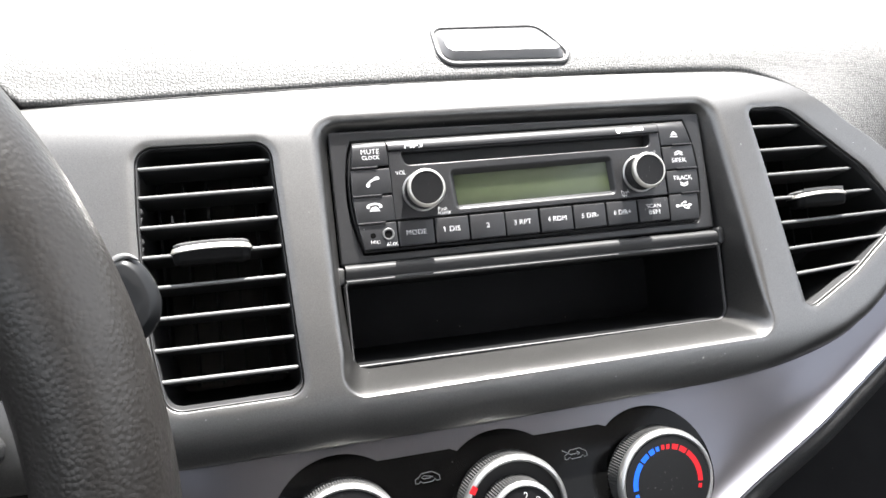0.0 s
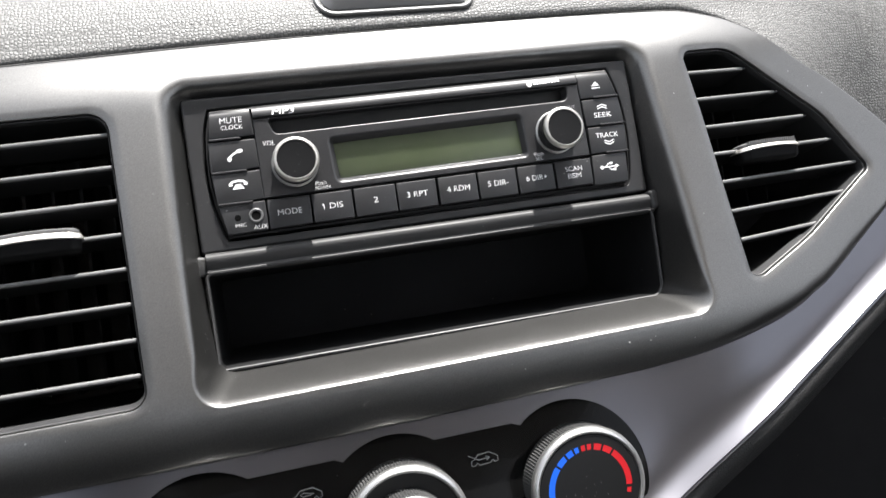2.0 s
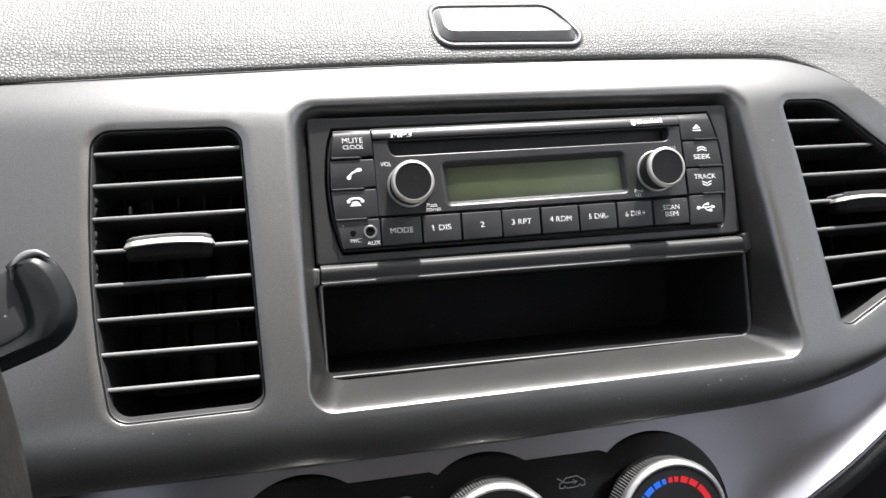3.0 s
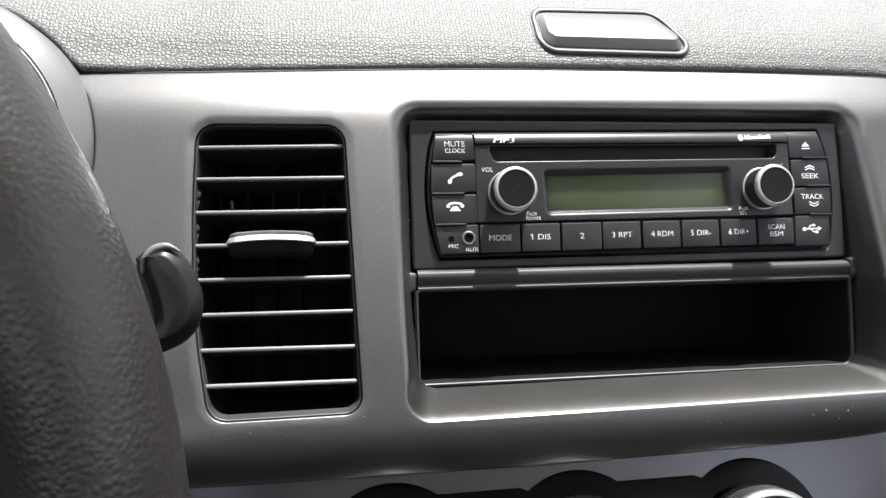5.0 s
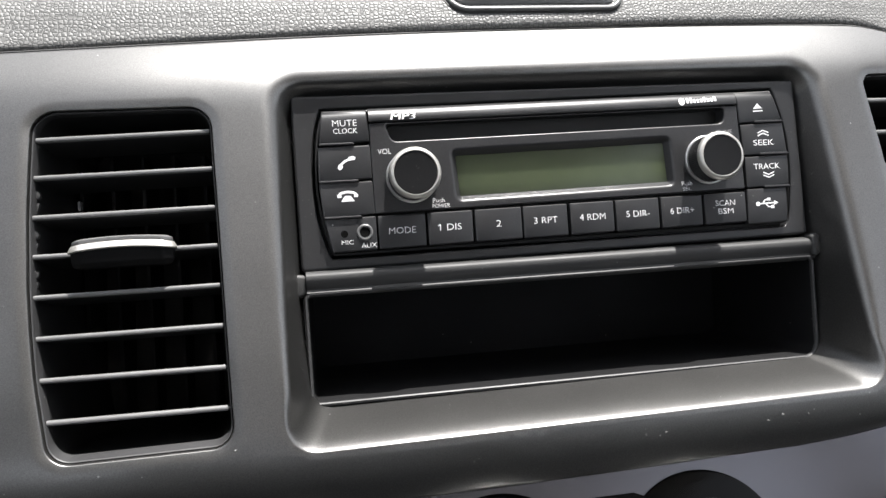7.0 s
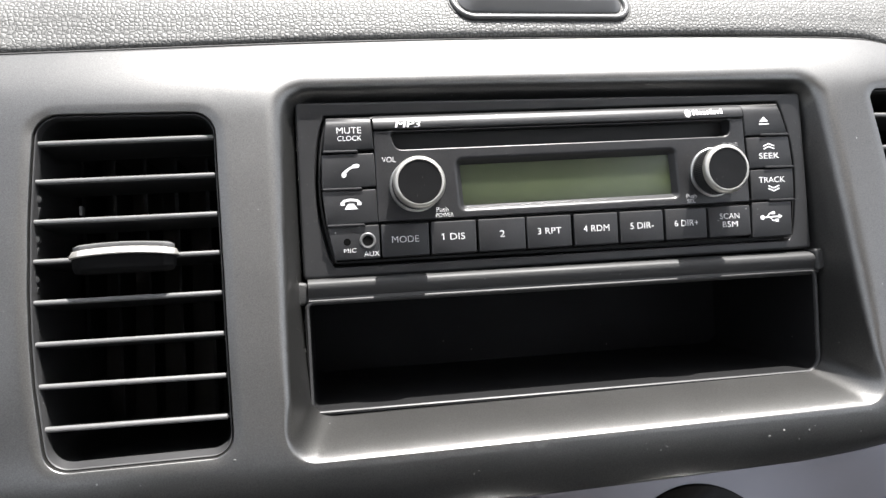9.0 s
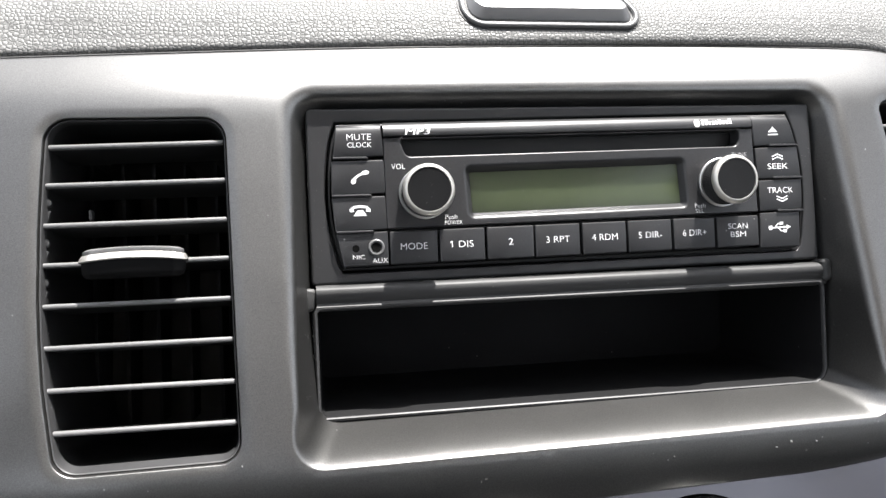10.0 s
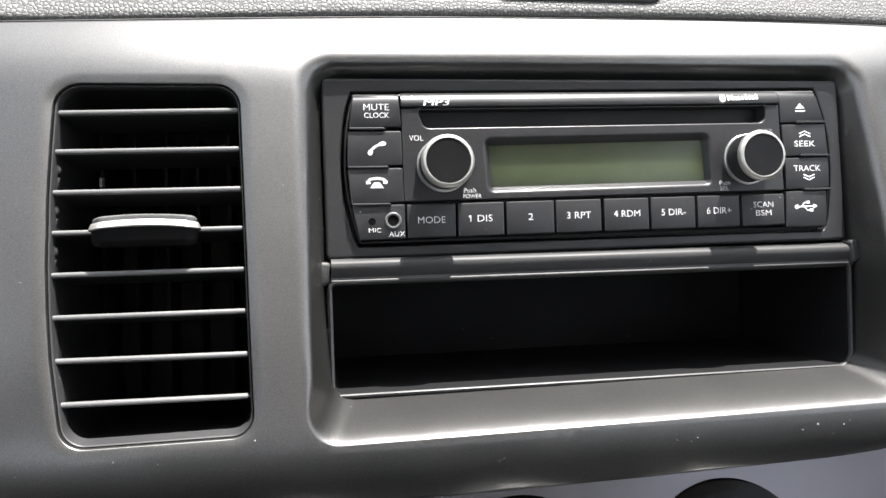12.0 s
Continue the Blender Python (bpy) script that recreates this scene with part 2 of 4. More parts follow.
def spline(points, step=4):
    """A smooth open line through points."""
    pts = [Vector(p) for p in points]
    out = []
    for i in range(len(pts) - 1):
        a, b, c, d = pts[max(i - 1, 0)], pts[i], pts[i + 1], pts[min(i + 2, len(pts) - 1)]
        for k in range(step):
            t = k / step
            out.append(0.5 * (2 * b + (c - a) * t + (2 * a - 5 * b + 4 * c - d) * t * t + (3 * b - a - 3 * c + d) * t ** 3))
    return out + [pts[-1]]


def resample(loop, gap):
    """The closed loop with points no further apart than gap."""
    out = []
    for a, b in zip(loop, loop[1:] + loop[:1]):
        n = max(1, math.ceil((b - a).length / gap))
        out += [a + (b - a) * (k / n) for k in range(n)]
    return out


def area(loop):
    return 0.5 * sum(a.x * b.y - b.x * a.y for a, b in zip(loop, loop[1:] + loop[:1]))


def offset(loop, d):
    """The loop moved outwards by d (inwards if negative)."""
    turn = 1 if area(loop) > 0 else -1
    out = []
    n = len(loop)
    far = d if isinstance(d, list) else [d] * n
    for i in range(n):
        e1 = (loop[i] - loop[i - 1])
        e2 = (loop[(i + 1) % n] - loop[i])
        n1 = Vector((e1.y, -e1.x)).normalized() if e1.length > 1e-9 else Vector((e2.y, -e2.x)).normalized()
        n2 = Vector((e2.y, -e2.x)).normalized() if e2.length > 1e-9 else n1
        m = n1 + n2
        m = m.normalized() if m.length > 1e-6 else n1
        out.append(loop[i] + m * (turn * far[i] / max(0.5, m.dot(n1))))
    return out


def inside(p, loop):
    hit = False
    for a, b in zip(loop, loop[1:] + loop[:1]):
        if (a.y > p.y) != (b.y > p.y) and p.x < (b.x - a.x) * (p.y - a.y) / (b.y - a.y) + a.x:
            hit = not hit
    return hit


def bridge(bm, rings, closed=True):
    """Quads between successive rings of as many vertices."""
    for r1, r2 in zip(rings, rings[1:]):
        n = len(r1)
        for i in range(n if closed else n - 1):
            j = (i + 1) % n
            bm.faces.new((r1[i], r1[j], r2[j], r2[i]))


def ring(bm, loop, y):
    """Vertices for a loop at depth y, a number or a function of (x, z)."""
    return [bm.verts.new((p.x, y(p.x, p.y) if callable(y) else y, p.y)) for p in loop]


def slab(bm, loop, front, back, bevel=0.3, depth=None):
    """A raised piece with a bevelled front edge; front and back are depths."""
    drop = bevel if depth is None else depth
    mid = offset(loop, -bevel * 0.3)
    rings = [ring(bm, loop, back), ring(bm, loop, front + drop), ring(bm, mid, front + drop * 0.3), ring(bm, offset(loop, -bevel), front)]
    bridge(bm, rings)
    bm.faces.new(rings[-1])


ROLL = 10.0  # how much further the lower ledge rolls inwards than outwards


def low(z, span=46.0):
    """0 on the ledge under the pocket, 1 well above it, with an easy passage."""
    u = min(1.0, max(0.0, (z + 86.0) / span))
    return u * u * (3 - 2 * u)


def shell(bm, outline, holes, surf, gap=5.0, halo=()):
    """A curved sheet y = surf(x, z) within outline and outside holes. Each border is (loop, round, deep, draft): the sheet rolls over the
    loop with that radius and runs on to depth deep (a distance, or a list of end points). halo: distances of even rows of points round the small holes."""
    from mathutils.geometry import delaunay_2d_cdt
    borders = []
    for n, (loop, radius, deep, draft) in enumerate([outline] + holes):
        loop = resample(loop, gap * 0.6)
        radius = [radius(p.x, p.y) if callable(radius) else radius for p in loop]
        borders.append((loop, offset(loop, [-r for r in radius] if n == 0 else radius), radius, deep, draft, n == 0))
    points, edges = [], []
    for _, inner, *_ in borders:
        s = len(points)
        points += inner
        edges += [(s + i, s + (i + 1) % len(inner)) for i in range(len(inner))]
    for _, inner, radius, *_ in borders[2:]:
        for far in halo:
            points += resample(offset(inner, far), gap * 0.6)
    out = borders[0][1]
    xs, zs = [p.x for p in out], [p.y for p in out]
    nearby = np.array([(p.x, p.y) for p in points])
    z = min(zs)
    row = 0
    while z < max(zs):
        x = min(xs) + (gap / 2 if row % 2 else 0)
        while x < max(xs):
            p = Vector((x, z))
            if inside(p, out) and not any(inside(p, b[1]) for b in borders[1:]) and np.min((nearby[:, 0] - x) ** 2 + (nearby[:, 1] - z) ** 2) > (gap * 0.45) ** 2:
                points.append(p)
            x += gap
        z += gap * 0.8
        row += 1
    verts, _, faces, origin, _, _ = delaunay_2d_cdt(points, edges, [], 1, 1e-5)
    made = [bm.verts.new((v.x, surf(v.x, v.y), v.y)) for v in verts]
    at = {o: i for i, many in enumerate(origin) for o in many}
    for f in faces:
        c = sum((verts[i] for i in f), Vector((0, 0))) / len(f)
        if inside(c, out) and not any(inside(c, b[1]) for b in borders[1:]):
            bm.faces.new([made[i] for i in f])
    s = 0
    for loop, inner, radius, deep, draft, outer in borders:
        start = [made[at[s + i]] for i in range(len(inner))]
        s += len(inner)
        ends = [draft(p) for p in loop] if callable(draft) else offset(loop, draft if outer else -draft)
        rings = [start]
        for k in range(1, 11):
            u = k / 10
            loopring = []
            for b, a, c, r in zip(inner, loop, ends, radius):
                pb = Vector((b.x, surf(b.x, b.y), b.y))
                pa = Vector((a.x, surf(a.x, a.y), a.y))
                pc = Vector((c.x, deep(c.x, c.y) if callable(deep) else surf(a.x, a.y) + deep, c.y))
                far = r * (ROLL + (1.0 - ROLL) * low(a.y, 17.0) if callable(draft) else 1.0)
                pd = pa + (pc - pa).normalized() * min(far, (pc - pa).length * 0.85)
                loopring.append(bm.verts.new(pb * (1 - u) ** 2 + pa * (2 * u * (1 - u)) + pd * u * u))
            rings.append(loopring)
        rings.append([bm.verts.new((c.x, deep(c.x, c.y) if callable(deep) else surf(a.x, a.y) + deep, c.y)) for a, c in zip(loop, ends)])
        bridge(bm, rings)


def lathe(bm, profile, cx, cz, seg=48, tilt=0.0, y0=0.0, teeth=None, cap=False):
    """A turned piece about the y axis at (cx, cz): profile of (radius, y). teeth: (first, last, count, depth) cuts flutes into some rows."""
    rings = []
    rot = Matrix.Rotation(radians(tilt), 3, "X")
    for i, (r, y) in enumerate(profile):
        row = []
        for k in range(seg):
            a = 2 * math.pi * k / seg
            rr = r
            if teeth and teeth[0] <= i <= teeth[1]:
                rr -= teeth[3] * (k % 2)
            p = rot @ Vector((rr * math.cos(a), y, rr * math.sin(a)))
            row.append(bm.verts.new((cx + p.x, y0 + p.y, cz + p.z)))
        rings.append(row)
    bridge(bm, rings)
    if cap:
        bm.faces.new(rings[-1])
    return rings


def tube(bm, line, radius, seg=10, caps=True):
    """A round bar along a line of points; radius may be a list."""
    line = [Vector(p) for p in line]
    rings = []
    up = Vector((0.13, 0.21, 0.97))
    for i, p in enumerate(line):
        d = (line[min(i + 1, len(line) - 1)] - line[max(i - 1, 0)]).normalized()
        u = d.cross(up).normalized()
        v = d.cross(u)
        r = radius[i] if isinstance(radius, (list, tuple)) else radius
        rings.append([bm.verts.new(p + u * (r * math.cos(2 * math.pi * k / seg)) + v * (r * math.sin(2 * math.pi * k / seg))) for k in range(seg)])
    bridge(bm, rings)
    if caps:
        bm.faces.new(rings[0])
        bm.faces.new(rings[-1])


def box(bm, x0, x1, y0, y1, z0, z1):
    c = [bm.verts.new((x, y, z)) for x in (x0, x1) for y in (y0, y1) for z in (z0, z1)]
    for f in ((0, 1, 3, 2), (4, 6, 7, 5), (0, 4, 5, 1), (2, 3, 7, 6), (0, 2, 6, 4), (1, 5, 7, 3)):
        bm.faces.new([c[i] for i in f])


def extrude_x(bm, profile, x0, x1, cuts=2, closed=False):
    """A profile of (y, z) drawn out along x."""
    rings = []
    for k in range(cuts):
        x = x0 + (x1 - x0) * k / (cuts - 1)
        rings.append([bm.verts.new((x, y, z)) for y, z in profile])
    bridge(bm, rings, closed)
    if closed:
        bm.faces.new(rings[0])
        bm.faces.new(rings[-1])


def lettering(bm, text, x, z, height, y, width=None, tilt=0.0, y_slope=0.0, slant=0.0):
    """Flat printed characters centred at (x, z), height of a capital, lifted off the face."""
    cu = bpy.data.curves.new("print", "FONT")
    cu.body = text
    cu.align_x, cu.align_y = "CENTER", "CENTER"
    cu.size = 1.0
    cu.resolution_u = 3
    cu.offset = 0.0 if "K" in text else -0.022 if text in "0134" else -0.009
    ob = bpy.data.objects.new("print", cu)
    scene.collection.objects.link(ob)
    me = bpy.data.meshes.new_from_object(ob)
    bpy.data.objects.remove(ob)
    bpy.data.curves.remove(cu)
    co = [v.co.copy() for v in me.vertices]
    lo, hi = min(c.x for c in co), max(c.x for c in co)
    zl, zh = min(c.y for c in co), max(c.y for c in co)
    s = height / (zh - zl)
    sx = (width / (hi - lo)) if width else s * 0.92
    ct, st = math.cos(radians(tilt)), math.sin(radians(tilt))
    vs = []
    for c in co:
        px, pz = (c.x - (lo + hi) / 2) * sx, (c.y - (zl + zh) / 2) * s
        qx, qz = px * ct - pz * st, px * st + pz * ct
        vs.append(bm.verts.new((x + qx + slant * qz, y + y_slope * qz, z + qz)))
    for p in me.polygons:
        bm.faces.new([vs[i] for i in p.vertices])
    bpy.data.meshes.remove(me)
    if text.startswith("1"):  # the sloping flag of the one
        ex, ez = x - (hi - lo) * sx / 2, z + height / 2
        bm.faces.new([bm.verts.new((ex + a * height, y, ez + b * height)) for a, b in ((0.02, 0.0), (-0.26, -0.16), (-0.26, -0.30), (0.02, -0.18))])


def flat(bm, points, y):
    """A thin printed shape."""
    f = bm.faces.new([bm.verts.new((x, y(x, z) if callable(y) else y, z)) for x, z in points])
    return f


def stroke(bm, points, width, y, closed=False):
    """A printed line of even width through (x, z) points."""
    pts = [Vector(p) for p in points]
    n = len(pts)
    rows = []
    for i, p in enumerate(pts):
        a = pts[(i - 1) % n] if closed or i else p
        b = pts[(i + 1) % n] if closed or i < n - 1 else p
        d = (b - a).normalized()
        m = Vector((-d.y, d.x)) * width / 2
        rows.append([bm.verts.new((q.x, y(q.x, q.y) if callable(y) else y, q.y)) for q in (p + m, p - m)])
    for i in range(n if closed else n - 1):
        a, b = rows[i], rows[(i + 1) % n]
        bm.faces.new((a[0], b[0], b[1], a[1]))


def table(points, smooth):
    """A smoothed curve through (z, y) pairs, as a function of z."""
    zs, ys = zip(*points)
    grid = np.arange(min(zs), max(zs) + 0.25, 0.5)
    raw = np.interp(grid, zs, ys)
    k = np.exp(-0.5 * (np.arange(-60, 61) * 0.5 / smooth) ** 2)
    raw = np.convolve(np.pad(raw, 60, mode="reflect", reflect_type="odd"), k / k.sum(), mode="valid")
    return lambda z: float(np.interp(z, grid, raw))


# ---- the large forms ----
PROFILE = table([(-200, 60), (-120, -6), (-110, -18.0), (-104, -21.6), (-99, -23.2), (-93, -24.6), (-86, -25.2), (-81, -24.8), (30, -4.5), (37, -2.5), (44, 1.0), (50, 5.0), (56, 9.0), (62, 13.0), (90, 30)], 3.0)


def bezel_y(x, z):
    side = min(1.0, max(0.0, (x - 120) / 80))
    return PROFILE(z) + 3.0 * side * side * (3 - 2 * side)


COVE_D = np.arange(30.0, -3.0, -0.5)
COVE_LIFT = np.cumsum(np.interp(COVE_D, [-3, 0, 2, 4, 6, 9, 13, 18], [1.0, 0.98, 0.84, 0.64, 0.44, 0.21, 0.06, 0.0]) * 0.5)


def COVE(d):
    """How far the silver panel lifts at a distance d from its slanting edge."""
    return float(np.interp(d, COVE_D[::-1], COVE_LIFT[::-1]))


def lower_y(x, z):
    """The silver panel: flat, with a cove that lifts towards its slanting sides."""
    flat_y = -8.0 + (z + 120) * 0.18
    mid = 0.0 if x > 0 else -50.0
    d = ((173.6 + (z + 104.0) * 1.80) - abs(x - mid)) * 0.486
    wing = min(1.0, max(0.0, (x - 68.0) / 62.0))
    return flat_y - 7.0 * wing * wing * (3 - 2 * wing) - COVE(d)


POD = (-281.0, 17.0, 62.8)
top_seam = spline([(-229, 49.9), (-188, 51.7), (-142, 53.7), (-97, 55.5), (-50, 56.8), (0, 57.5), (60, 57.8), (105, 57.3), (128, 56.5), (138, 55.2), (151, 51.0), (160, 46.2), (174, 35.0), (185, 24.0), (200, 11.5), (220, -10), (236, -33)])
bottom_seam = spline([(236, -33), (226, -41), (203, -58), (184, -71.5), (168, -81.5), (158, -86.5), (149, -91), (132, -96.8), (108, -101.5), (82, -103.8), (40, -105), (0, -106), (-60, -106.8), (-120, -106.8), (-178, -106.6), (-262, -106)])
pod_side = [Vector((POD[0] + POD[2] * math.cos(a), POD[1] + POD[2] * math.sin(a))) for a in np.linspace(radians(-58), radians(20), 16)]
outline = top_seam + bottom_seam[1:] + pod_side
frame_hole = rounded([(-104, 36.6, 9), (-40, 37.5), (103.6, 37.7, 9), (104, -84.2, 8), (20, -85.0), (-104, -86.0, 8)])
vent_hole = rounded([(-182.0, 28.5, 8), (-125.0, 28.5, 8), (-124.3, 6), (-123.4, -20), (-122.6, -46), (-121.8, -69), (-121.3, -83.2, 7), (-175.8, -83.6, 8), (-178.1, -70), (-180.0, -58), (-181.4, -44), (-182.3, -30), (-182.8, -8), (-182.6, 8)])
rvent_hole = rounded([(123.6, 32.6, 5), (149, 32.8, 16), (190, -4, 34), (206.4, -33.0, 4), (163, -60.2, 80), (131.5, -74.6, 6), (126.4, -73.0, 2.5), (125.6, -38), (125.0, 2)])


def frame_deep(x, z):
    return 5.5 * low(z)


def frame_end(p):
    """The inner mouth of the radio's opening."""
    return Vector((p.x * (97.4 + 1.5 * low(p.y)) / 104.0, 33.0 + (p.y - 37.6) * (33.0 + 76.9) / (37.6 + 85.2)))


DISH = [np.array([tuple(p) for p in h]) for h in (vent_hole, rvent_hole)]


def border_distance(x, z, pts):
    """How far (x, z) lies from a closed outline."""
    a, b = pts, np.roll(pts, -1, axis=0)
    ab, ap = b - a, np.array((x, z)) - a
    u = np.clip((ab * ap).sum(1) / np.maximum((ab * ab).sum(1), 1e-9), 0.0, 1.0)
    return math.sqrt(float(np.min(((ap - ab * u[:, None]) ** 2).sum(1))))


def fascia_y(x, z):
    """The fascia's face with a shallow dished border round each vent."""
    y = bezel_y(x, z)
    for pts in DISH:
        if pts[:, 0].min() - 4 < x < pts[:, 0].max() + 4:
            y += 0.8 * max(0.0, 1 - border_distance(x, z, pts) / 3.4) ** 1.5
    return y


fascia = thing("center_fascia", (0, 0, -104), "satin dark-grey plastic centre dash fascia with three openings, dusty", "car fascia")
bm = bmesh.new()
shell(bm, (outline, lambda x, z: 1.3 + 6.7 * min(1.0, max(0.0, (-35 - z) / 35)) * min(1.0, max(0.0, (x - 70) / 60)), 18.0, 0.0), [(frame_hole, lambda x, z: 1.9 + 2.7 * low(z), frame_deep, frame_end), (vent_hole, 0.35, 2.6, 0.3), (rvent_hole, 0.35, 2.6, 0.3)], fascia_y, gap=2.4, halo=(0.8, 1.6, 2.4, 3.2))
part("body", bm, BEZEL, fascia, smooth=60)

# small scuffs and crumbs on the fascia's lower edge
for x, z, r in ((63.3, -91.7, 0.7), (73.1, -92.4, 0.6), (57.8, -93.2, 0.5), (69.3, -95.4, 0.4), (19.9, -93.3, 0.45), (12.7, -93.6, 0.35), (-46.8, -96.0, 0.35), (-45.2, -95.1, 0.3), (-121.4, -84.2, 0.5), (-188.7, -34.8, 0.4)):
    bm = bmesh.new()
    y = bezel_y(x, z)
    loop = [Vector((x + r * (0.8 + 0.35 * math.sin(3 * k + x)) * math.cos(k * math.pi / 4), z + 0.8 * r * math.sin(k * math.pi / 4))) for k in range(8)]
    slab(bm, loop, y - 0.12, y + 0.3, 0.15)
    part("scuff", bm, CRUMB, fascia, "pale scuff mark")

# the padded dash top: a skin that runs from the fascia's upper seam up and away to the windscreen
PADLINE = table([(-260, -24), (-104, -20.0), (-82, -17.0), (30, 0), (44, 4.5), (52, 8.0), (57.5, 10.5), (69, 13.2), (78, 17.8), (87, 23.5), (98, 32), (110, 43), (130, 69), (160, 120), (250, 275), (440, 620)], 3.5)


def seam_z(x):
    """The lower border of the padding at x."""
    if x < -229:
        d = POD[2] ** 2 - (x - POD[0]) ** 2
        return POD[1] + math.sqrt(max(d, 0.0)) + 0.3 if x > POD[0] - POD[2] else POD[1]
    if x >= 236:
        return -33.0 - (x - 236) * 12.0
    for a, b in zip(top_seam, top_seam[1:]):
        if a.x <= x <= b.x:
            return a.y + (b.y - a.y) * (x - a.x) / max(1e-6, b.x - a.x) + 0.9
    return 50.0


def turn_under(x, z):
    """How far the padding falls back below its crown beside the pointed vent."""
    u = min(1.0, max(0.0, (x - 178) / 60))
    return 0.29 * (math.hypot(max(0.0, 66.0 - z), 8.0) - 8.0) * u * u * (3 - 2 * u)


bm = bmesh.new()
xs = sorted(set([-700, -600, -500, -420] + list(np.arange(-398, 236, 4.0)) + [236, 237, 238.5, 240, 243, 246, 250, 256, 264, 275, 300, 340, 400, 500, 600, 700]))
cols = []
for x in xs:
    low = max(seam_z(x), -190.0)
    side = min(1.0, max(0.0, (x - 120) / 80))
    back = 3.0 * side * side * (3 - 2 * side)
    hood = 14.0 * max(0.0, 1 - ((x + 310.0) / 130) ** 2) ** 2
    line = []
    steps = [0, 0.8, 1.8, 3.2, 5, 7.5, 11, 15, 20, 26, 34, 44, 58, 76, 96, 120, 150, 185, 225, 280, 385]
    zs = [low + s * (440.0 - low) / 385.0 for s in steps]
    edge = [(4.5, -0.2), (1.2, 0.0), (0.35, 0.0)]
    for n, z in enumerate(zs):
        y = PADLINE(min(z, 440.0)) + back - hood + turn_under(x, z)
        y += edge[n][0] if n < 3 else 0.0
        line.append(bm.verts.new((x, y, z)))
    under = bm.verts.new((x, PADLINE(low) + back + turn_under(x, low) + 14, low - 0.5))
    cols.append([under] + line)
bridge(bm, cols, closed=False)
dash = thing("dashboard_pad", (0, 10, 57), "grained dark-grey padded dashboard top, sunlit and dusty", "dashboard")
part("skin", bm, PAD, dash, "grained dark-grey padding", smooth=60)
# black bead added along the seam to draw its gap as a dark line
bm = bmesh.new()
tube(bm, [(p.x, bezel_y(p.x, p.y) + 2.4, p.y + 0.5) for p in top_seam], 0.6, 6)
part("seam_gap_shade", bm, BLACK, dash, "thin black bead standing in for the dark of the seam gap")

# indicator lens let into the padding
lens_loop = rounded([(-37.5, 91.5, 7), (23.5, 92.5, 10), (37.6, 65.8, 6), (-37.8, 66.2, 9)])


lens = thing("indicator_cover", (0, 13, 66), "glossy dark lens in a thin rim, let into the dashboard top", "indicator lens")
loop = resample(lens_loop, 2.5)
lift = lambda d: (lambda x, z: PADLINE(z) + d)
bm = bmesh.new()
bridge(bm, [ring(bm, offset(loop, 1.5), lift(0.3)), ring(bm, offset(loop, 1.4), lift(-0.25)), ring(bm, offset(loop, 0.2), lift(-0.25)), ring(bm, offset(loop, 0.0), lift(0.6))])
part("gap", bm, BLACK, lens, "black gap round the rim")
bm = bmesh.new()
bridge(bm, [ring(bm, offset(loop, 0.7), lift(0.6)), ring(bm, offset(loop, 0.55), lift(-0.7)), ring(bm, offset(loop, 0.0), lift(-1.3)), ring(bm, offset(loop, -1.0), lift(-1.3)), ring(bm, offset(loop, -1.7), lift(-0.7)), ring(bm, offset(loop, -1.9), lift(2.0))])
part("rim", bm, RIMGREY, lens, "thin satin grey rim", smooth=60)
bm = bmesh.new()


def crown(grow, shrink_x, shrink_z, rise_low, rise_high):
    """A ring of the cover, drawn in towards a point high on it, that stands proud below and lies flush above."""
    out = []
    for p in offset(loop, grow):
        q = Vector((0.6 + (p.x - 0.6) * shrink_x, 90.0 + (p.y - 90.0) * shrink_z))
        out.append(bm.verts.new((q.x, PADLINE(q.y) - float(np.interp(q.y, [66, 90], [rise_low, rise_high])), q.y)))
    return out


rings = [crown(-2.6, 1.0, 1.0, -1.0, -1.0), crown(-2.7, 1.0, 1.0, 0.4, 0.4), crown(-2.9, 0.985, 0.965, 1.2, 0.5), crown(-3.1, 0.945, 0.80, 4.3, 0.6), crown(-3.6, 0.93, 0.77, 4.6, 0.7)]
bridge(bm, rings)
bm.faces.new(rings[-1])
part("lens", bm, LENS, lens, "glossy milky-dark cover", smooth=25)

# silver panel under the fascia
bm = bmesh.new()
NEAR = list(np.arange(0.0, 9.1, 0.5)) + [10.0, 11.0, 12.5, 14.0, 16.0, 18.0, 20.0, 24.0]
rows = []
for z in np.arange(-97, -205, -2.5):
    half = 173.6 + (z + 104.0) * 1.80
    near = [half - d / 0.486 for d in NEAR]
    inner = near[-1]
    xs = [-50.0 - x for x in near] + [-50.0 - inner + (2 * inner + 50.0) * k / 12 for k in range(1, 12)] + near[::-1]
    rows.append([bm.verts.new((x, lower_y(x, z), z)) for x in xs])
bridge(bm, rows, closed=False)
rows = []
for z in [-97.0 + 2.5 * k for k in range(28)]:
    half = 173.6 + (z + 104.0) * 1.80
    first = float(np.interp(z, [-97, -95, -82, -69.4, -54, -40.5, -30], [96, 104, 139, 163, 192, 218, 232]))
    xs = [max(first + 0.01 * n, half - d / 0.486) for n, d in enumerate(NEAR[::-1])]
    rows.append([bm.verts.new((x, lower_y(x, z), z)) for x in [first - 3.0] + xs])
bridge(bm, rows, closed=False)
silver = thing("center_console", (0, -8, -204), "silver-painted lower console with coved sides and black padded flanks", "center console")
part("panel", bm, SILVER, silver, smooth=60)
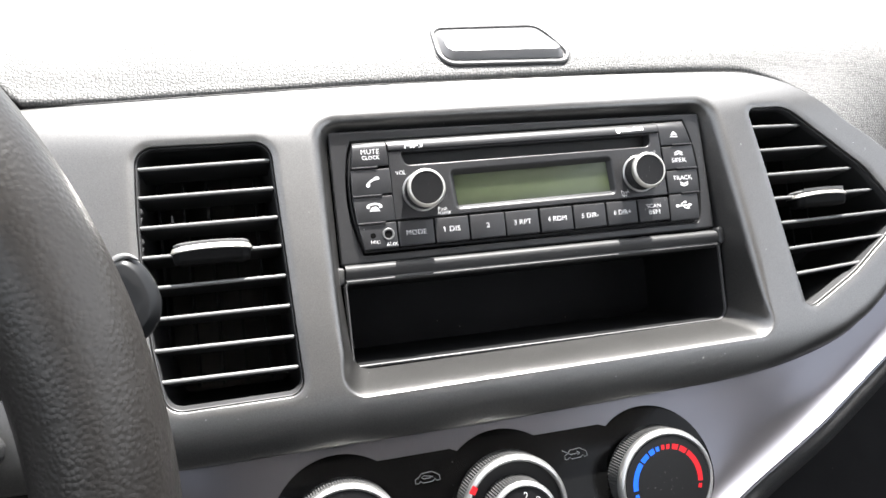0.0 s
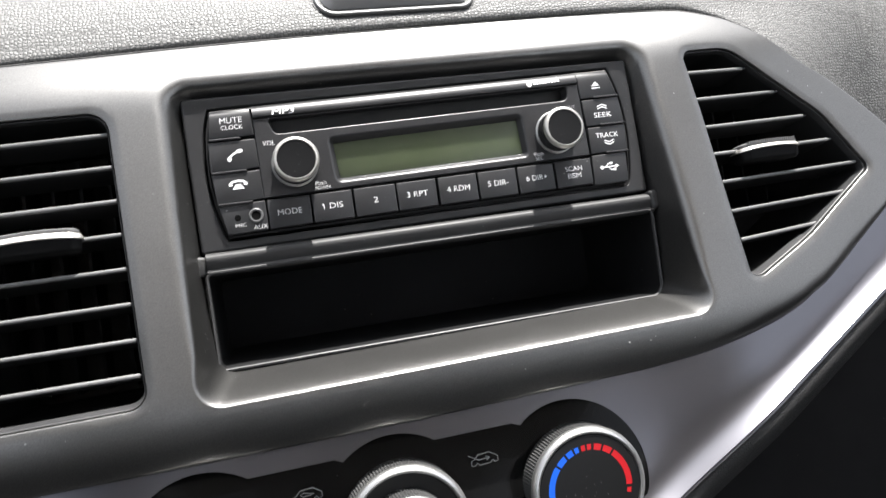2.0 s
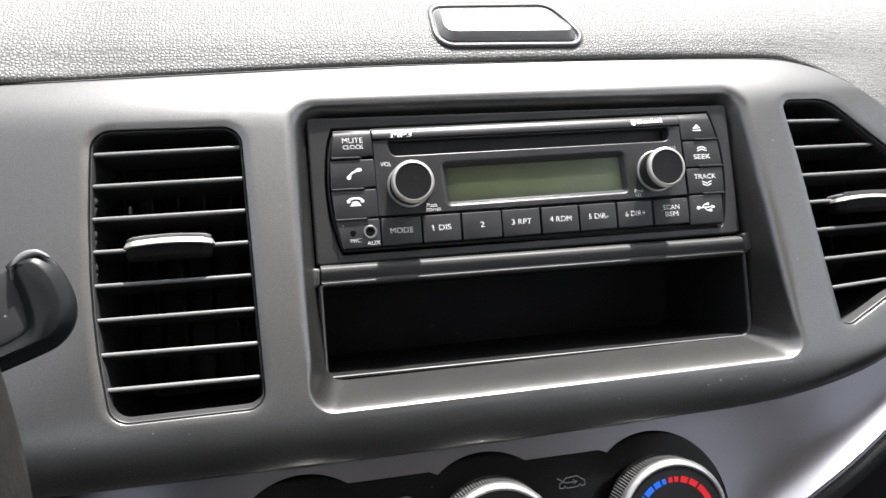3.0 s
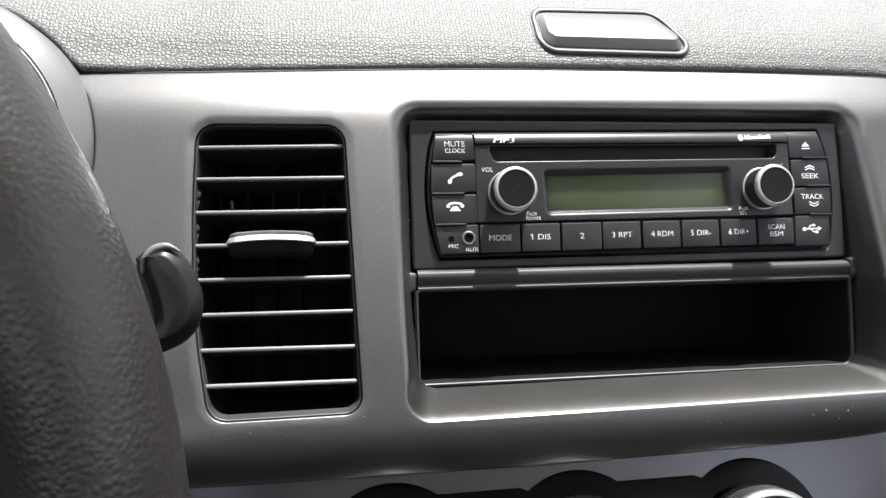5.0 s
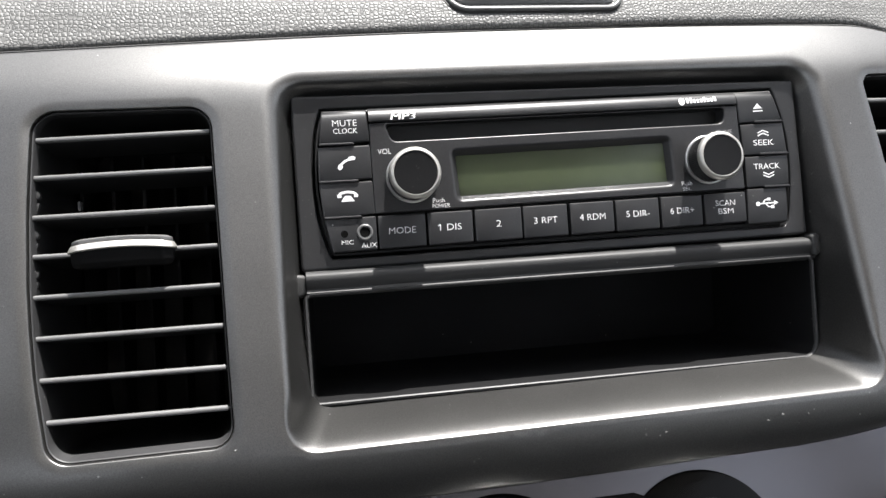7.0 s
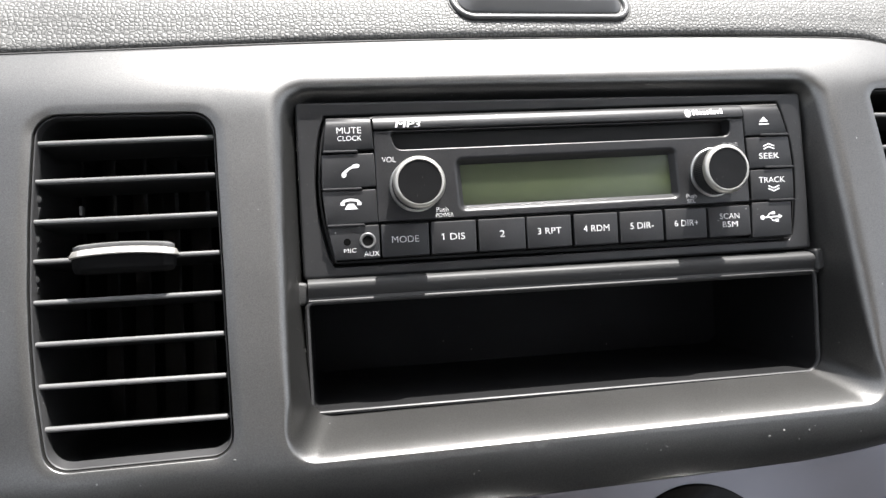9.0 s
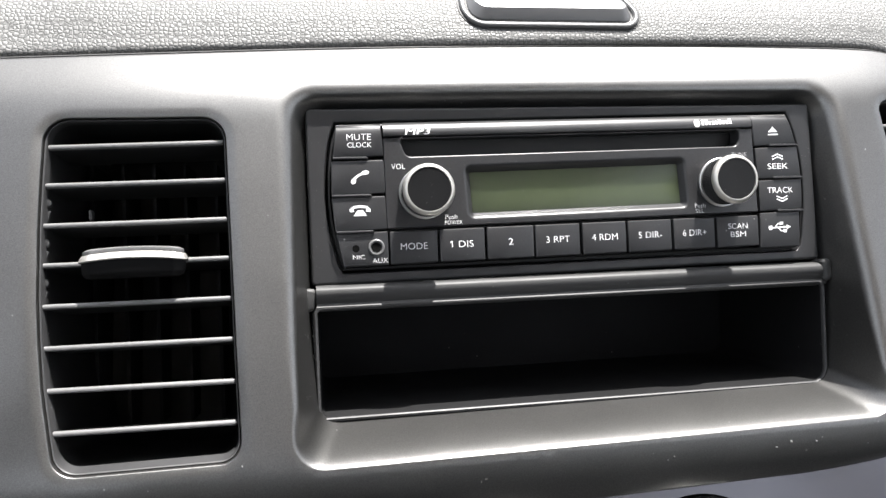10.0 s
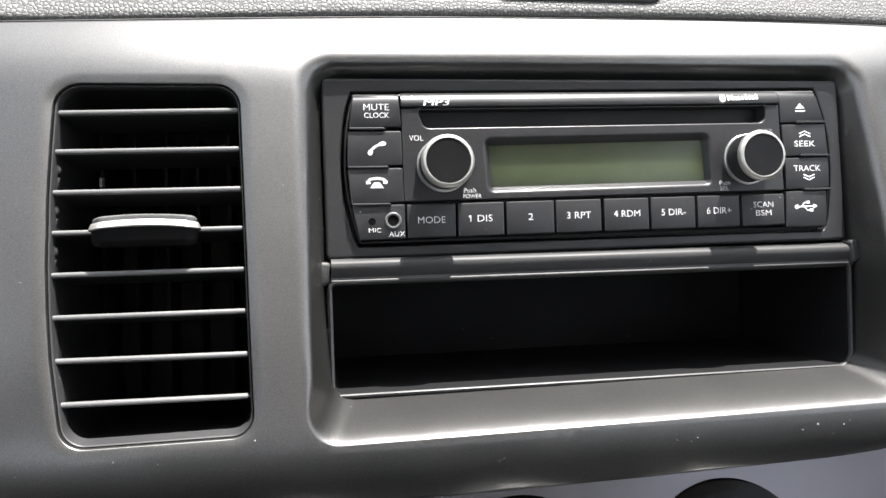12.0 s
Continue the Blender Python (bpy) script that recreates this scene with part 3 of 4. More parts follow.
for s in (-1, 1):
    bm = bmesh.new()
    cols = []
    for z in np.arange(-30, -205, -5.0):
        x = s * (173.6 + (z + 104.0) * 1.80) + (-50.0 if s < 0 else 0.0)
        y = lower_y(x, z)
        cols.append([bm.verts.new((x + s * dx, y + dy, z + dz)) for dx, dy, dz in ((-0.2, 0.1, 0), (0.0, -0.8, 0.0), (0.7, -1.0, -0.5), (1.2, 0.4, -0.9), (1.6, 3.0, -1.0))])
    bridge(bm, cols, closed=False)
    part("edge_strip", bm, SILVER, silver, smooth=60)
    bm = bmesh.new()
    cols = []
    for z in np.arange(-30, -205, -5.0):
        x = s * (173.6 + (z + 104.0) * 1.80) + (-50.0 if s < 0 else 0.0)
        y = lower_y(x, z)
        cols.append([bm.verts.new((x + s * dx, y + dy, z + dz)) for dx, dy, dz in ((1.4, 2.6, -1.0), (2.0, 0.9, -1.4), (4.0, 0.3, -2.4), (8, 2.0, -5), (13, 7, -9), (17, 16, -12), (19, 60, -14))])
    bridge(bm, cols, closed=False)
    part("side_padding", bm, SIDE, silver, "black grained padding", smooth=60)

# ---- the storage pocket and the strip above it ----
pocket = thing("storage_pocket", (0, 0, -77), "empty black open storage pocket under the radio", "storage pocket")
bm = bmesh.new()
mouth = rounded([(-97.2, -38.5, 2), (97.2, -38.0, 2), (96.0, -76.4, 6), (-97.2, -76.4, 3)])
mouth = resample(mouth, 12)
deepm = [Vector((p.x * 0.985, -38 + (p.y + 38) * 0.86)) for p in mouth]
rings = [ring(bm, offset(mouth, -0.4), 0.8), ring(bm, deepm, 75.0)]
bridge(bm, rings)
bm.faces.new(rings[-1])
part("liner", bm, POCKET, pocket)
bm = bmesh.new()
bridge(bm, [ring(bm, offset(mouth, 1.2), 1.5), ring(bm, offset(mouth, 0.5), -0.25), ring(bm, offset(mouth, 0.1), -0.3), ring(bm, offset(mouth, -0.3), 0.1), ring(bm, offset(mouth, -0.45), 1.2)])
part("mouth_edge", bm, LINER, pocket, "dark satin edge round the mouth", smooth=60)
bm = bmesh.new()
extrude_x(bm, [(1.2, -76.9), (-0.3, -76.7), (-0.45, -76.2), (-0.1, -75.8), (0.6, -75.7), (1.4, -75.8), (1.4, -76.6)], -95.5, 92.0, 24, closed=True)
part("floor_lip", bm, LINER, pocket, "dark satin lip along the pocket's floor")
bm = bmesh.new()
extrude_x(bm, [(0.8, -75.75), (12.0, -74.9), (12.0, -76.4), (1.4, -76.6)], -95.5, 92.0, 24, closed=True)
part("floor_ramp", bm, POCKET, pocket, "matt black pocket floor")
bm = bmesh.new()
extrude_x(bm, [(4.5, -29.7), (1.5, -30.3), (-0.3, -31.1), (-0.9, -32.0), (-0.9, -33.4), (0.0, -35.4), (0.7, -36.5), (0.4, -37.1), (-0.2, -37.7), (0.2, -38.5), (3.0, -39.2)], -96.9, 98.8, 24)
part("strip", bm, STRIPMAT, pocket, "dark satin rounded crossbar")
bm = bmesh.new()
slab(bm, rounded([(96.6, -29.0, 1.6), (100.6, -28.6, 1.8), (101.2, -36.6, 1.8), (97.4, -38.2, 1.4)]), -1.6, 6.0, 1.3)
part("end_stop", bm, STRIPMAT, pocket, smooth=60)
bm = bmesh.new()
slab(bm, rounded([(-102.0, -30.6, 1.6), (-97.6, -31.2, 1.4), (-96.7, -32.2, 1.0), (-96.7, -38.6, 1.6), (-102.0, -40.0, 1.4)]), 0.9, 6.0, 1.2)
part("end_stop", bm, STRIPMAT, pocket, "dark shoulder at the crossbar's end", smooth=60)

# ---- the left and right air vents ----
def vent(name, base, hole, slats, tab, label):
    """slats: both front ends of each, (x, z), 3.4 mm behind the fascia's face."""
    v = thing(name, base, label, "air vent", "air vents of the fascia")
    loop = resample(offset(hole, -0.3), 5)
    bk = lambda d: (lambda x, z: bezel_y(x, z) + d)
    bm = bmesh.new()
    bridge(bm, [ring(bm, loop, bk(3.4)), ring(bm, loop, bk(2.5)), ring(bm, offset(loop, -0.2), bk(2.25)), ring(bm, offset(loop, -0.45), bk(2.35)), ring(bm, offset(loop, -0.65), bk(2.9)), ring(bm, [p + Vector((0.0, 0.9 if p.y < -60 else 0.0)) for p in offset(loop, -0.9)], bk(6.5))])
    part("liner", bm, LINER, v, "dark satin liner inside the mouth", smooth=50)
    bm = bmesh.new()
    rings = [ring(bm, offset(loop, -0.8), bk(6.2)), ring(bm, offset(loop, -1.2), bk(12.5)), ring(bm, offset(loop, -2.0), bk(30)), ring(bm, offset(loop, -2.6), bk(70))]
    bridge(bm, rings)
    bm.faces.new(rings[-1])
    part("housing", bm, BLACK, v)

    def blade_run(bm, profile, a, b):
        """A profile of (back, up) drawn from one front end to the other."""
        rows = [[bm.verts.new((x, bezel_y(x, z) + 3.4 + dy, z + dz)) for dy, dz in profile] for x, z in (a, b)]
        bridge(bm, rows)
        bm.faces.new(rows[0])
        bm.faces.new(rows[-1])

    for (xa, za), (xb, zb) in slats:
        bm = bmesh.new()
        blade_run(bm, [(20, -1.6), (1.2, 0.6), (0.7, 0.5), (0.7, -0.5), (1.2, -0.6), (20, -3.0)], (xa, za), (xb, zb))
        blade = part("slat", bm, BLACK, v)
        stop = 1.0 - 1.5 / (xb - xa)
        end = (xa + (xb - xa) * stop, za + (zb - za) * stop)
        # grey lip on a black blade: the sunlit front edge is put into colour
        bm = bmesh.new()
        blade_run(bm, [(1.6, 0.9), (0.6, 0.86), (0.15, 0.5), (0.0, 0.0), (0.15, -0.48), (0.6, -0.8), (1.6, -0.85)], (xa, za), end)
        part("lip", bm, SLAT, blade, "front lip coloured paler than the blade for the sun on it")
        bm = bmesh.new()
        blade_run(bm, [(1.5, 0.5), (0.8, 0.5), (0.5, 0.2), (0.5, -0.2), (0.8, -0.5), (1.5, -0.5)], end, (xb + 0.4, zb))
        part("pivot", bm, LINER, blade, "thin dark pivot end")
    x0, x1, z = tab
    y = bezel_y((x0 + x1) / 2, z) + 1.5
    plan = resample(rounded([(x0 + 2.0, y + 8.0), (x0, y - 2.0, 3.0), (x0 + 3.5, y - 4.6, 3.0), (x1 - 3.5, y - 4.6, 3.0), (x1, y - 2.0, 3.0), (x1 - 2.0, y + 8.0)]), 3)

    def layer(bm, grow, height, arch=0.0):
        mid, half = (x0 + x1) / 2, (x1 - x0) / 2
        return [bm.verts.new((p.x, p.y, z + height - arch * ((p.x - mid) / half) ** 2)) for p in offset(plan, grow)]

    bm = bmesh.new()
    rings = [layer(bm, -2.4, -5.6), layer(bm, -1.0, -5.0), layer(bm, -0.4, -3.6), layer(bm, -0.2, 0.9, 0.5)]
    bridge(bm, rings)
    bm.faces.new(rings[0])
    bm.faces.new(rings[-1])
    t = part("slider_tab", bm, TABBLACK, v, "dark thumb slider", smooth=50)
    low, high = (0.6, 2.7) if x0 < 0 else (0.5, 2.2)
    bm = bmesh.new()
    rings = [layer(bm, -0.4, low - 0.2, 1.2), layer(bm, 0.45, low, 1.2), layer(bm, 0.6, low + 0.25, 1.2), layer(bm, 0.3, (low + high) / 2, 1.2), layer(bm, -0.35, high, 1.2), layer(bm, -0.9, high + 0.05, 1.2)]
    bridge(bm, rings)
    part("bright_strip", bm, CHROME, t, "bright silver strip", smooth=50)
    bm = bmesh.new()
    rings = [layer(bm, -0.9, high, 1.2), layer(bm, -0.7, high + 0.7, 1.2), layer(bm, -0.8, high + 1.3, 1.2), layer(bm, -2.2, high + 1.7, 1.0)]
    bridge(bm, rings)
    bm.faces.new(rings[-1])
    part("top_rib", bm, SLAT, t, "grey ribbed top", smooth=50)
    if x0 > 0:
        bm = bmesh.new()
        for k in range(22):
            x = x0 + 4.0 + k * (x1 - x0 - 8.0) / 21
            box(bm, x - 0.3, x + 0.3, y - 4.3, y - 2.0, z + high + 0.4, z + high + 1.9 - 0.6 * ((x - (x0 + x1) / 2) / ((x1 - x0) / 2)) ** 2)
        part("grip_ribs", bm, SLAT, t)
    return v


LEFT_ENDS = [((-181.2, 19.1), (-124.6, 20.0)), ((-183.0, 6.2), (-124.2, 6.8)), ((-183.2, -7.0), (-123.7, -6.6)), ((-183.0, -19.8), (-123.3, -19.6)), ((-182.6, -32.8), (-123.0, -32.8)), ((-181.6, -45.7), (-122.6, -45.9)), ((-180.2, -58.5), (-122.2, -59.1)), ((-178.5, -71.2), (-122.1, -71.7))]
left = vent("air_vent", (-152, 20, -86), vent_hole, LEFT_ENDS, (-170.0, -137.2, -19.1), "rectangular air vent with eight grey horizontal slats and a slider tab")
for x in (-177.0, -166.0, -155.0, -144.0, -132.8):
    bm = bmesh.new()
    box(bm, x - 0.6, x + 0.6, 30, 56, -78, 18)
    part("vane", bm, POCKET, left)
bm = bmesh.new()
tube(bm, [(-182.3 + max(0.0, -30 - z) * 0.085, PROFILE(z) + 5.6, z) for z in np.linspace(22, -72, 14)], 0.55, 6)
part("link_bar", bm, LINER, left)
for n, ((x, z), _) in enumerate(LEFT_ENDS[1:-1]):
    y = PROFILE(z) + 5.2
    if n < 3:
        bm = bmesh.new()
        slab(bm, rounded([(x + 0.0, z - 3.9, 0.6), (x + 2.6, z - 3.9, 1.4), (x + 2.7, z - 6.6, 1.3), (x + 0.0, z - 7.2, 0.4)], 4), y - 0.6, y + 1.2, 0.4)
        part("link_pin", bm, LINER, left, "small rounded link pin")
    bm = bmesh.new()
    slab(bm, [Vector(p) for p in ((x + 0.2, z - 8.0), (x + 2.4, z - 8.0), (x + 1.3, z - 11.9), (x + 0.3, z - 11.9))], y - 0.4, y + 1.0, 0.2)
    part("link_hook", bm, LINER, left, "tapered link hook")
bm = bmesh.new()
slab(bm, rounded([(-169.5, -1.7, 0.3), (-168.6, -1.7, 0.3), (-168.6, -4.9, 0.3), (-169.5, -4.9, 0.3)], 2), -2.6, 0.5, 0.2)
part("peg", bm, LINER, left, "tiny upright peg between two slats")
RIGHT_ENDS = [((125.4, 22.3), (157.1, 22.2)), ((126.1, 9.0), (171.2, 9.4)), ((126.8, -4.6), (182.9, -4.0)), ((127.0, -17.6), (192.5, -16.9)), ((127.5, -30.8), (203.6, -29.4)), ((127.8, -44.4), (194.0, -42.5)), ((128.4, -57.6), (171.5, -55.3))]
right = vent("air_vent", (160, 20, -80), rvent_hole, RIGHT_ENDS, (138.2, 169.6, -18.3), "pointed air vent with seven grey horizontal slats and a slider tab")
for x in (136, 148, 160, 172, 184):
    bm = bmesh.new()
    box(bm, x - 0.5, x + 0.5, 34, 52, -68 + max(0, (x - 135) * 0.55), 28 - max(0, (x - 150) * 0.8))
    part("vane", bm, POCKET, right)

# ---- the car radio ----
radio = thing("car_radio", (0, 3, -28), "black single-height car radio with a green display and two knobs", "car radio")
trim_out = rounded([(-98.3, 32.3, 1.5), (97.6, 32.5, 1.5), (98.0, -28.7, 1.5), (-98.2, -30.1, 1.5)])
body_loop = [Vector(p) for p in spline([(-87.6, 26.2), (-89.8, 19), (-91.2, 8), (-91.4, -2), (-90.4, -11), (-87.8, -22), (-86.5, -25.2)], 3)] + [Vector(p) for p in spline([(86.0, -24.0), (89.2, -22.5), (91.2, -10), (91.8, 2), (90.8, 14), (88.0, 25), (86.8, 28.2)], 3)]
bm = bmesh.new()
shell(bm, (trim_out, 1.2, 4.0, 0.2), [(offset(body_loop, 1.2), 0.8, 3.5, 0.3)], lambda x, z: 2.2, gap=8)
part("trim_frame", bm, DARK, radio, "dark satin surround")
slot_loop = rounded([(-66, 21.5, 2.0), (65.8, 22.7, 2.0), (65.4, 15.8, 3), (-63.7, 14.2, 3)])
lcd_loop = rounded([(-42.6, 10.4, 2.5), (42.5, 11.8, 2.5), (43.3, -7.2, 2.5), (-41.6, -8.4, 2.5)])
mid_loop = [Vector(p) for p in ((-71.4, 21.0), (-71.3, -11.2), (71.6, -9.6), (71.0, 22.5))]
bm = bmesh.new()
rings = [ring(bm, body_loop, 6.0), ring(bm, body_loop, 1.6), ring(bm, offset(body_loop, -0.6), 1.2)]
bridge(bm, rings)
part("chassis", bm, BLACK, radio)
bm = bmesh.new()
shell(bm, (mid_loop, 0.4, 2.0, 0.0), [(slot_loop, 0.7, 5.0, 0.8), (lcd_loop, 1.0, 3.0, 2.2)], lambda x, z: -0.2, gap=6)
part("faceplate", bm, FACE, radio)
bm = bmesh.new()
box(bm, -91, 91, 6.0, 20, -25, 28)
part("casing", bm, BLACK, radio)
bm = bmesh.new()
extrude_x(bm, [(3.4, 27.1), (2.2, 26.9), (1.2, 26.4), (0.4, 25.7), (-0.2, 24.9), (-0.6, 24.0), (-0.85, 23.1), (-0.95, 22.3), (-0.8, 21.8), (-0.4, 21.5), (1.0, 21.4)], -71.4, 70.8, 2)
for v in bm.verts:
    v.co.z += (v.co.x + 71) * 0.0095
part("top_bar", bm, FACE, radio, "rounded upper edge above the disc slot")


def bar_front(x, z):
    """The face of the rounded upper edge."""
    h = z - (x + 71) * 0.0095
    return float(np.interp(h, [21.8, 22.3, 23.1, 24.0, 24.9, 25.7, 26.4], [-0.8, -0.95, -0.85, -0.6, -0.2, 0.4, 1.2])) - 0.12


bm = bmesh.new()
slab(bm, [Vector(p) for p in ((-41.4, -7.8), (42.4, -6.6), (42, 11), (-42, 9.6))], 2.5, 5.6, 0.2)
display = part("display", bm, LCD, radio, "blank green-grey display")


def button(poly, front=-0.5, name="button", bevel=0.45):
    bm = bmesh.new()
    slab(bm, rounded([(x, z, 0.5) for x, z in poly], 2), front, 2.0, bevel)
    return part(name, bm, BUTTON, radio)


def print_on(parent, texts, y=-0.53, mat=None, name="print"):
    bm = bmesh.new()
    for text, x, z, h, w in texts:
        lettering(bm, text, x, z, h, y, w)
    return part(name, bm, mat or PRINT, parent, "white printed characters")


def curved_key(tl, tr, br, bl):
    """A side key whose upper edge rolls back with the top of the face."""
    bm = bmesh.new()
    rows = []
    for u, y in ((0.0, 3.0), (0.01, 2.2), (0.035, 1.3), (0.09, 0.6), (0.16, 0.1), (0.25, -0.25), (0.36, -0.45), (0.5, -0.5), (0.965, -0.5), (0.99, -0.35), (1.0, 0.0), (1.0, 2.0)):
        a, b = Vector(tl).lerp(Vector(bl), u), Vector(tr).lerp(Vector(br), u)
        w = (b - a).length
        rows.append([bm.verts.new((p.x, y + d, p.y)) for p, d in ((a, 2.0), (a, 0.3), (a.lerp(b, 0.3 / w), 0.0), (a.lerp(b, 1 - 0.3 / w), 0.0), (b, 0.3), (b, 2.0))])
    bridge(bm, rows, closed=False)
    return part("button", bm, BUTTON, radio)


b = curved_key((-87.8, 26.4), (-72.1, 26.7), (-71.6, 14.7), (-89.6, 14.3))
print_on(b, [("MUTE", -80.0, 21.5, 2.2, 8.6), ("CLOCK", -79.9, 18.7, 1.8, 8.5)])
handset = button([(-90.0, 13.1), (-71.6, 13.3), (-71.4, 1.4), (-90.4, 1.0)])
bm = bmesh.new()
stroke(bm, [(-82.6, 5.9), (-81.9, 7.0), (-80.7, 7.9), (-79.2, 8.6), (-78.2, 8.8)], 0.85, -0.54)
flat(bm, [(-83.5, 5.6), (-82.9, 6.9), (-81.5, 6.2), (-81.9, 5.1), (-82.8, 4.8)], -0.55)
flat(bm, [(-79.5, 9.3), (-77.9, 9.7), (-76.9, 9.2), (-77.2, 8.3), (-79.1, 8.0)], -0.56)
part("handset_icon", bm, PRINT, handset)
hang = button([(-90.4, 0.4), (-71.5, 0.5), (-71.3, -11.3), (-89.5, -11.9)])
bm = bmesh.new()
stroke(bm, [(-83.6, -3.9), (-82.7, -3.3), (-80.6, -3.0), (-78.5, -3.3), (-77.6, -3.9)], 0.9, -0.54)
flat(bm, [(-84.3, -3.9), (-82.9, -3.7), (-82.7, -4.9), (-84.2, -5.0)], -0.55)
flat(bm, [(-78.3, -3.7), (-76.9, -3.9), (-77.0, -5.0), (-78.5, -4.9)], -0.55)
flat(bm, [(-81.6, -4.4), (-79.6, -4.4), (-78.2, -6.4), (-83.0, -6.4)], -0.56)
part("hangup_icon", bm, PRINT, hang)
jackplate = button([(-89.3, -12.3), (-71.2, -12.0), (-71.2, -23.9), (-87.0, -24.2)], -0.3, "jack_plate")
print_on(jackplate, [("MIC", -81.7, -20.8, 1.5, 4.2), ("AUX", -74.2, -22.2, 1.7, 5.4)], -0.33)
bm = bmesh.new()
lathe(bm, [(2.9, 0.5), (2.9, -0.6), (2.5, -0.9), (2.05, -0.8), (1.9, -0.2), (1.8, 4.0)], -75.4, -17.6, 28)
part("aux_socket", bm, SLAT, radio, "grey-rimmed socket")
bm = bmesh.new()
lathe(bm, [(1.7, -0.9 + 0.35), (1.6, -0.5), (0.02, -0.45)], -75.4, -17.6, 20)
part("socket_hole", bm, VOID, radio)
bm = bmesh.new()
lathe(bm, [(1.35, -0.2), (1.25, -0.36), (0.9, -0.34), (0.02, -0.34)], -82.6, -17.8, 20)
part("microphone_hole", bm, VOID, radio)
COLS = [(-70.6, -53.5, "MODE", 9.6), (-52.8, -36.3, "1 DIS", 7.9), (-35.5, -18.0, "2", 1.8), (-17.5, -0.5, "3 RPT", 9.0), (0.5, 17.6, "4 RDM", 10.0), (18.3, 35.6, "5 DIR-", 9.3), (36.4, 53.2, "6 DIR+", 9.6), (54.0, 71.3, "", 0)]
for x0, x1, text, w in COLS:
    s = lambda x: (x + 71) * 0.0085
    b = button([(x0, -12.2 + s(x0)), (x1, -12.2 + s(x1)), (x1 - 0.2, -23.8 + s(x1)), (x0, -23.9 + s(x0))])
    mid = (x0 + x1) / 2
    if text:
        print_on(b, [(text, mid, -17.75 + s(mid), 2.3, w)])
    else:
        print_on(b, [("SCAN", mid, -14.9, 2.1, 8.0), ("BSM", mid, -18.0, 2.1, 6.2)])
eject = curved_key((71.0, 28.0), (86.0, 28.3), (89.3, 16.2), (71.5, 15.6))
bm = bmesh.new()
flat(bm, [(77.6, 20.9), (81.6, 21.0), (79.6, 23.0)], -0.53)
stroke(bm, [(77.6, 20.0), (81.7, 20.1)], 0.5, -0.53)
part("eject_icon", bm, PRINT, eject)
seek = button([(71.6, 14.9), (89.6, 15.4), (90.5, 3.6), (72.2, 2.9)])
print_on(seek, [("SEEK", 80.9, 7.7, 2.2, 8.6)])
track = button([(72.4, 2.3), (90.6, 2.7), (90.1, -9.0), (72.3, -9.6)])
print_on(track, [("TRACK", 81.3, -1.6, 2.2, 11.0)])
bm = bmesh.new()
for z in (11.0, 12.1):
    stroke(bm, [(78.7, z - 0.7), (81.0, z + 0.3), (83.3, z - 0.7)], 0.5, -0.53)
part("up_arrow", bm, PRINT, seek)
bm = bmesh.new()
for z in (-4.6, -5.7):
    stroke(bm, [(79.6, z + 0.7), (81.9, z - 0.3), (84.2, z + 0.7)], 0.5, -0.53)
part("down_arrow", bm, PRINT, track)
usb = button([(72.2, -10.2), (89.0, -10.0), (88.2, -23.5), (71.5, -23.7)])
bm = bmesh.new()
stroke(bm, [(76.6, -16.1), (83.2, -15.9)], 0.55, -0.53)
stroke(bm, [(78.2, -16.0), (79.4, -14.6), (80.6, -14.5)], 0.5, -0.535)
stroke(bm, [(79.4, -16.0), (80.6, -17.4), (82.0, -17.4)], 0.5, -0.535)
flat(bm, [(83.0, -15.0), (84.9, -15.9), (83.0, -16.8)], -0.54)
flat(bm, [(75.6, -15.4), (76.8, -15.2), (77.2, -16.1), (76.7, -17.0), (75.7, -16.8), (75.3, -16.1)], -0.54)
flat(bm, [(80.2, -13.9), (81.6, -13.9), (81.6, -15.0), (80.2, -15.0)], -0.54)
flat(bm, [(81.6, -16.8), (83.0, -16.8), (83.0, -18.0), (81.6, -18.0)], -0.54)
part("plug_icon", bm, PRINT, usb)
# small ribs that part the side keys
for x0, x1, z in ((-89.4, -77.6, 14.0), (-90.2, -76.8, 0.75), (-89.2, -76.4, -12.0), (77.6, 89.2, 15.8), (78.6, 90.4, 3.2), (79.4, 90.0, -9.6)):
    bm = bmesh.new()
    slab(bm, rounded([(x0, z + 0.5, 0.3), (x1, z + 0.5, 0.5), (x1 + 0.9, z - 0.4, 0.3), (x0, z - 0.4, 0.3)], 3), -1.1, 1.0, 0.3)
    part("key_rib", bm, FACE, radio)
for text, x, z, h, w, mat in (("MP3", -59.0, 23.1, 2.3, 8.6, PRINT), ("VOL", -66.5, 10.8, 1.9, 4.9, PRINT), ("Push", -48.2, -7.7, 1.6, 4.3, PRINT), ("POWER", -47.4, -9.7, 1.4, 6.4, PRINT), ("Push", 47.8, -6.6, 1.6, 4.2, PRINT), ("SEL", 47.6, -8.6, 1.4, 3.4, PRINT), ("TUNE", 65.0, 12.6, 1.4, 6.4, FAINT)):
    bm = bmesh.new()
    lettering(bm, text, x, z, h, -0.26, w, slant=0.22 if text == "MP3" else 0.0)
    if text == "MP3":
        bm.free()
        bm = bmesh.new()
        for dx, dz in ((-0.14, 0.0), (0.14, 0.0), (0.0, 0.1)):
            lettering(bm, text, x + dx, z + dz, h, -1.05 - dx * 0.03, w, slant=0.22)
        for v in bm.verts:
            v.co.y = bar_front(v.co.x, v.co.z) + (v.co.y + 1.05) - 0.12
    part("face_print", bm, mat, radio, "printed characters")
bm = bmesh.new()
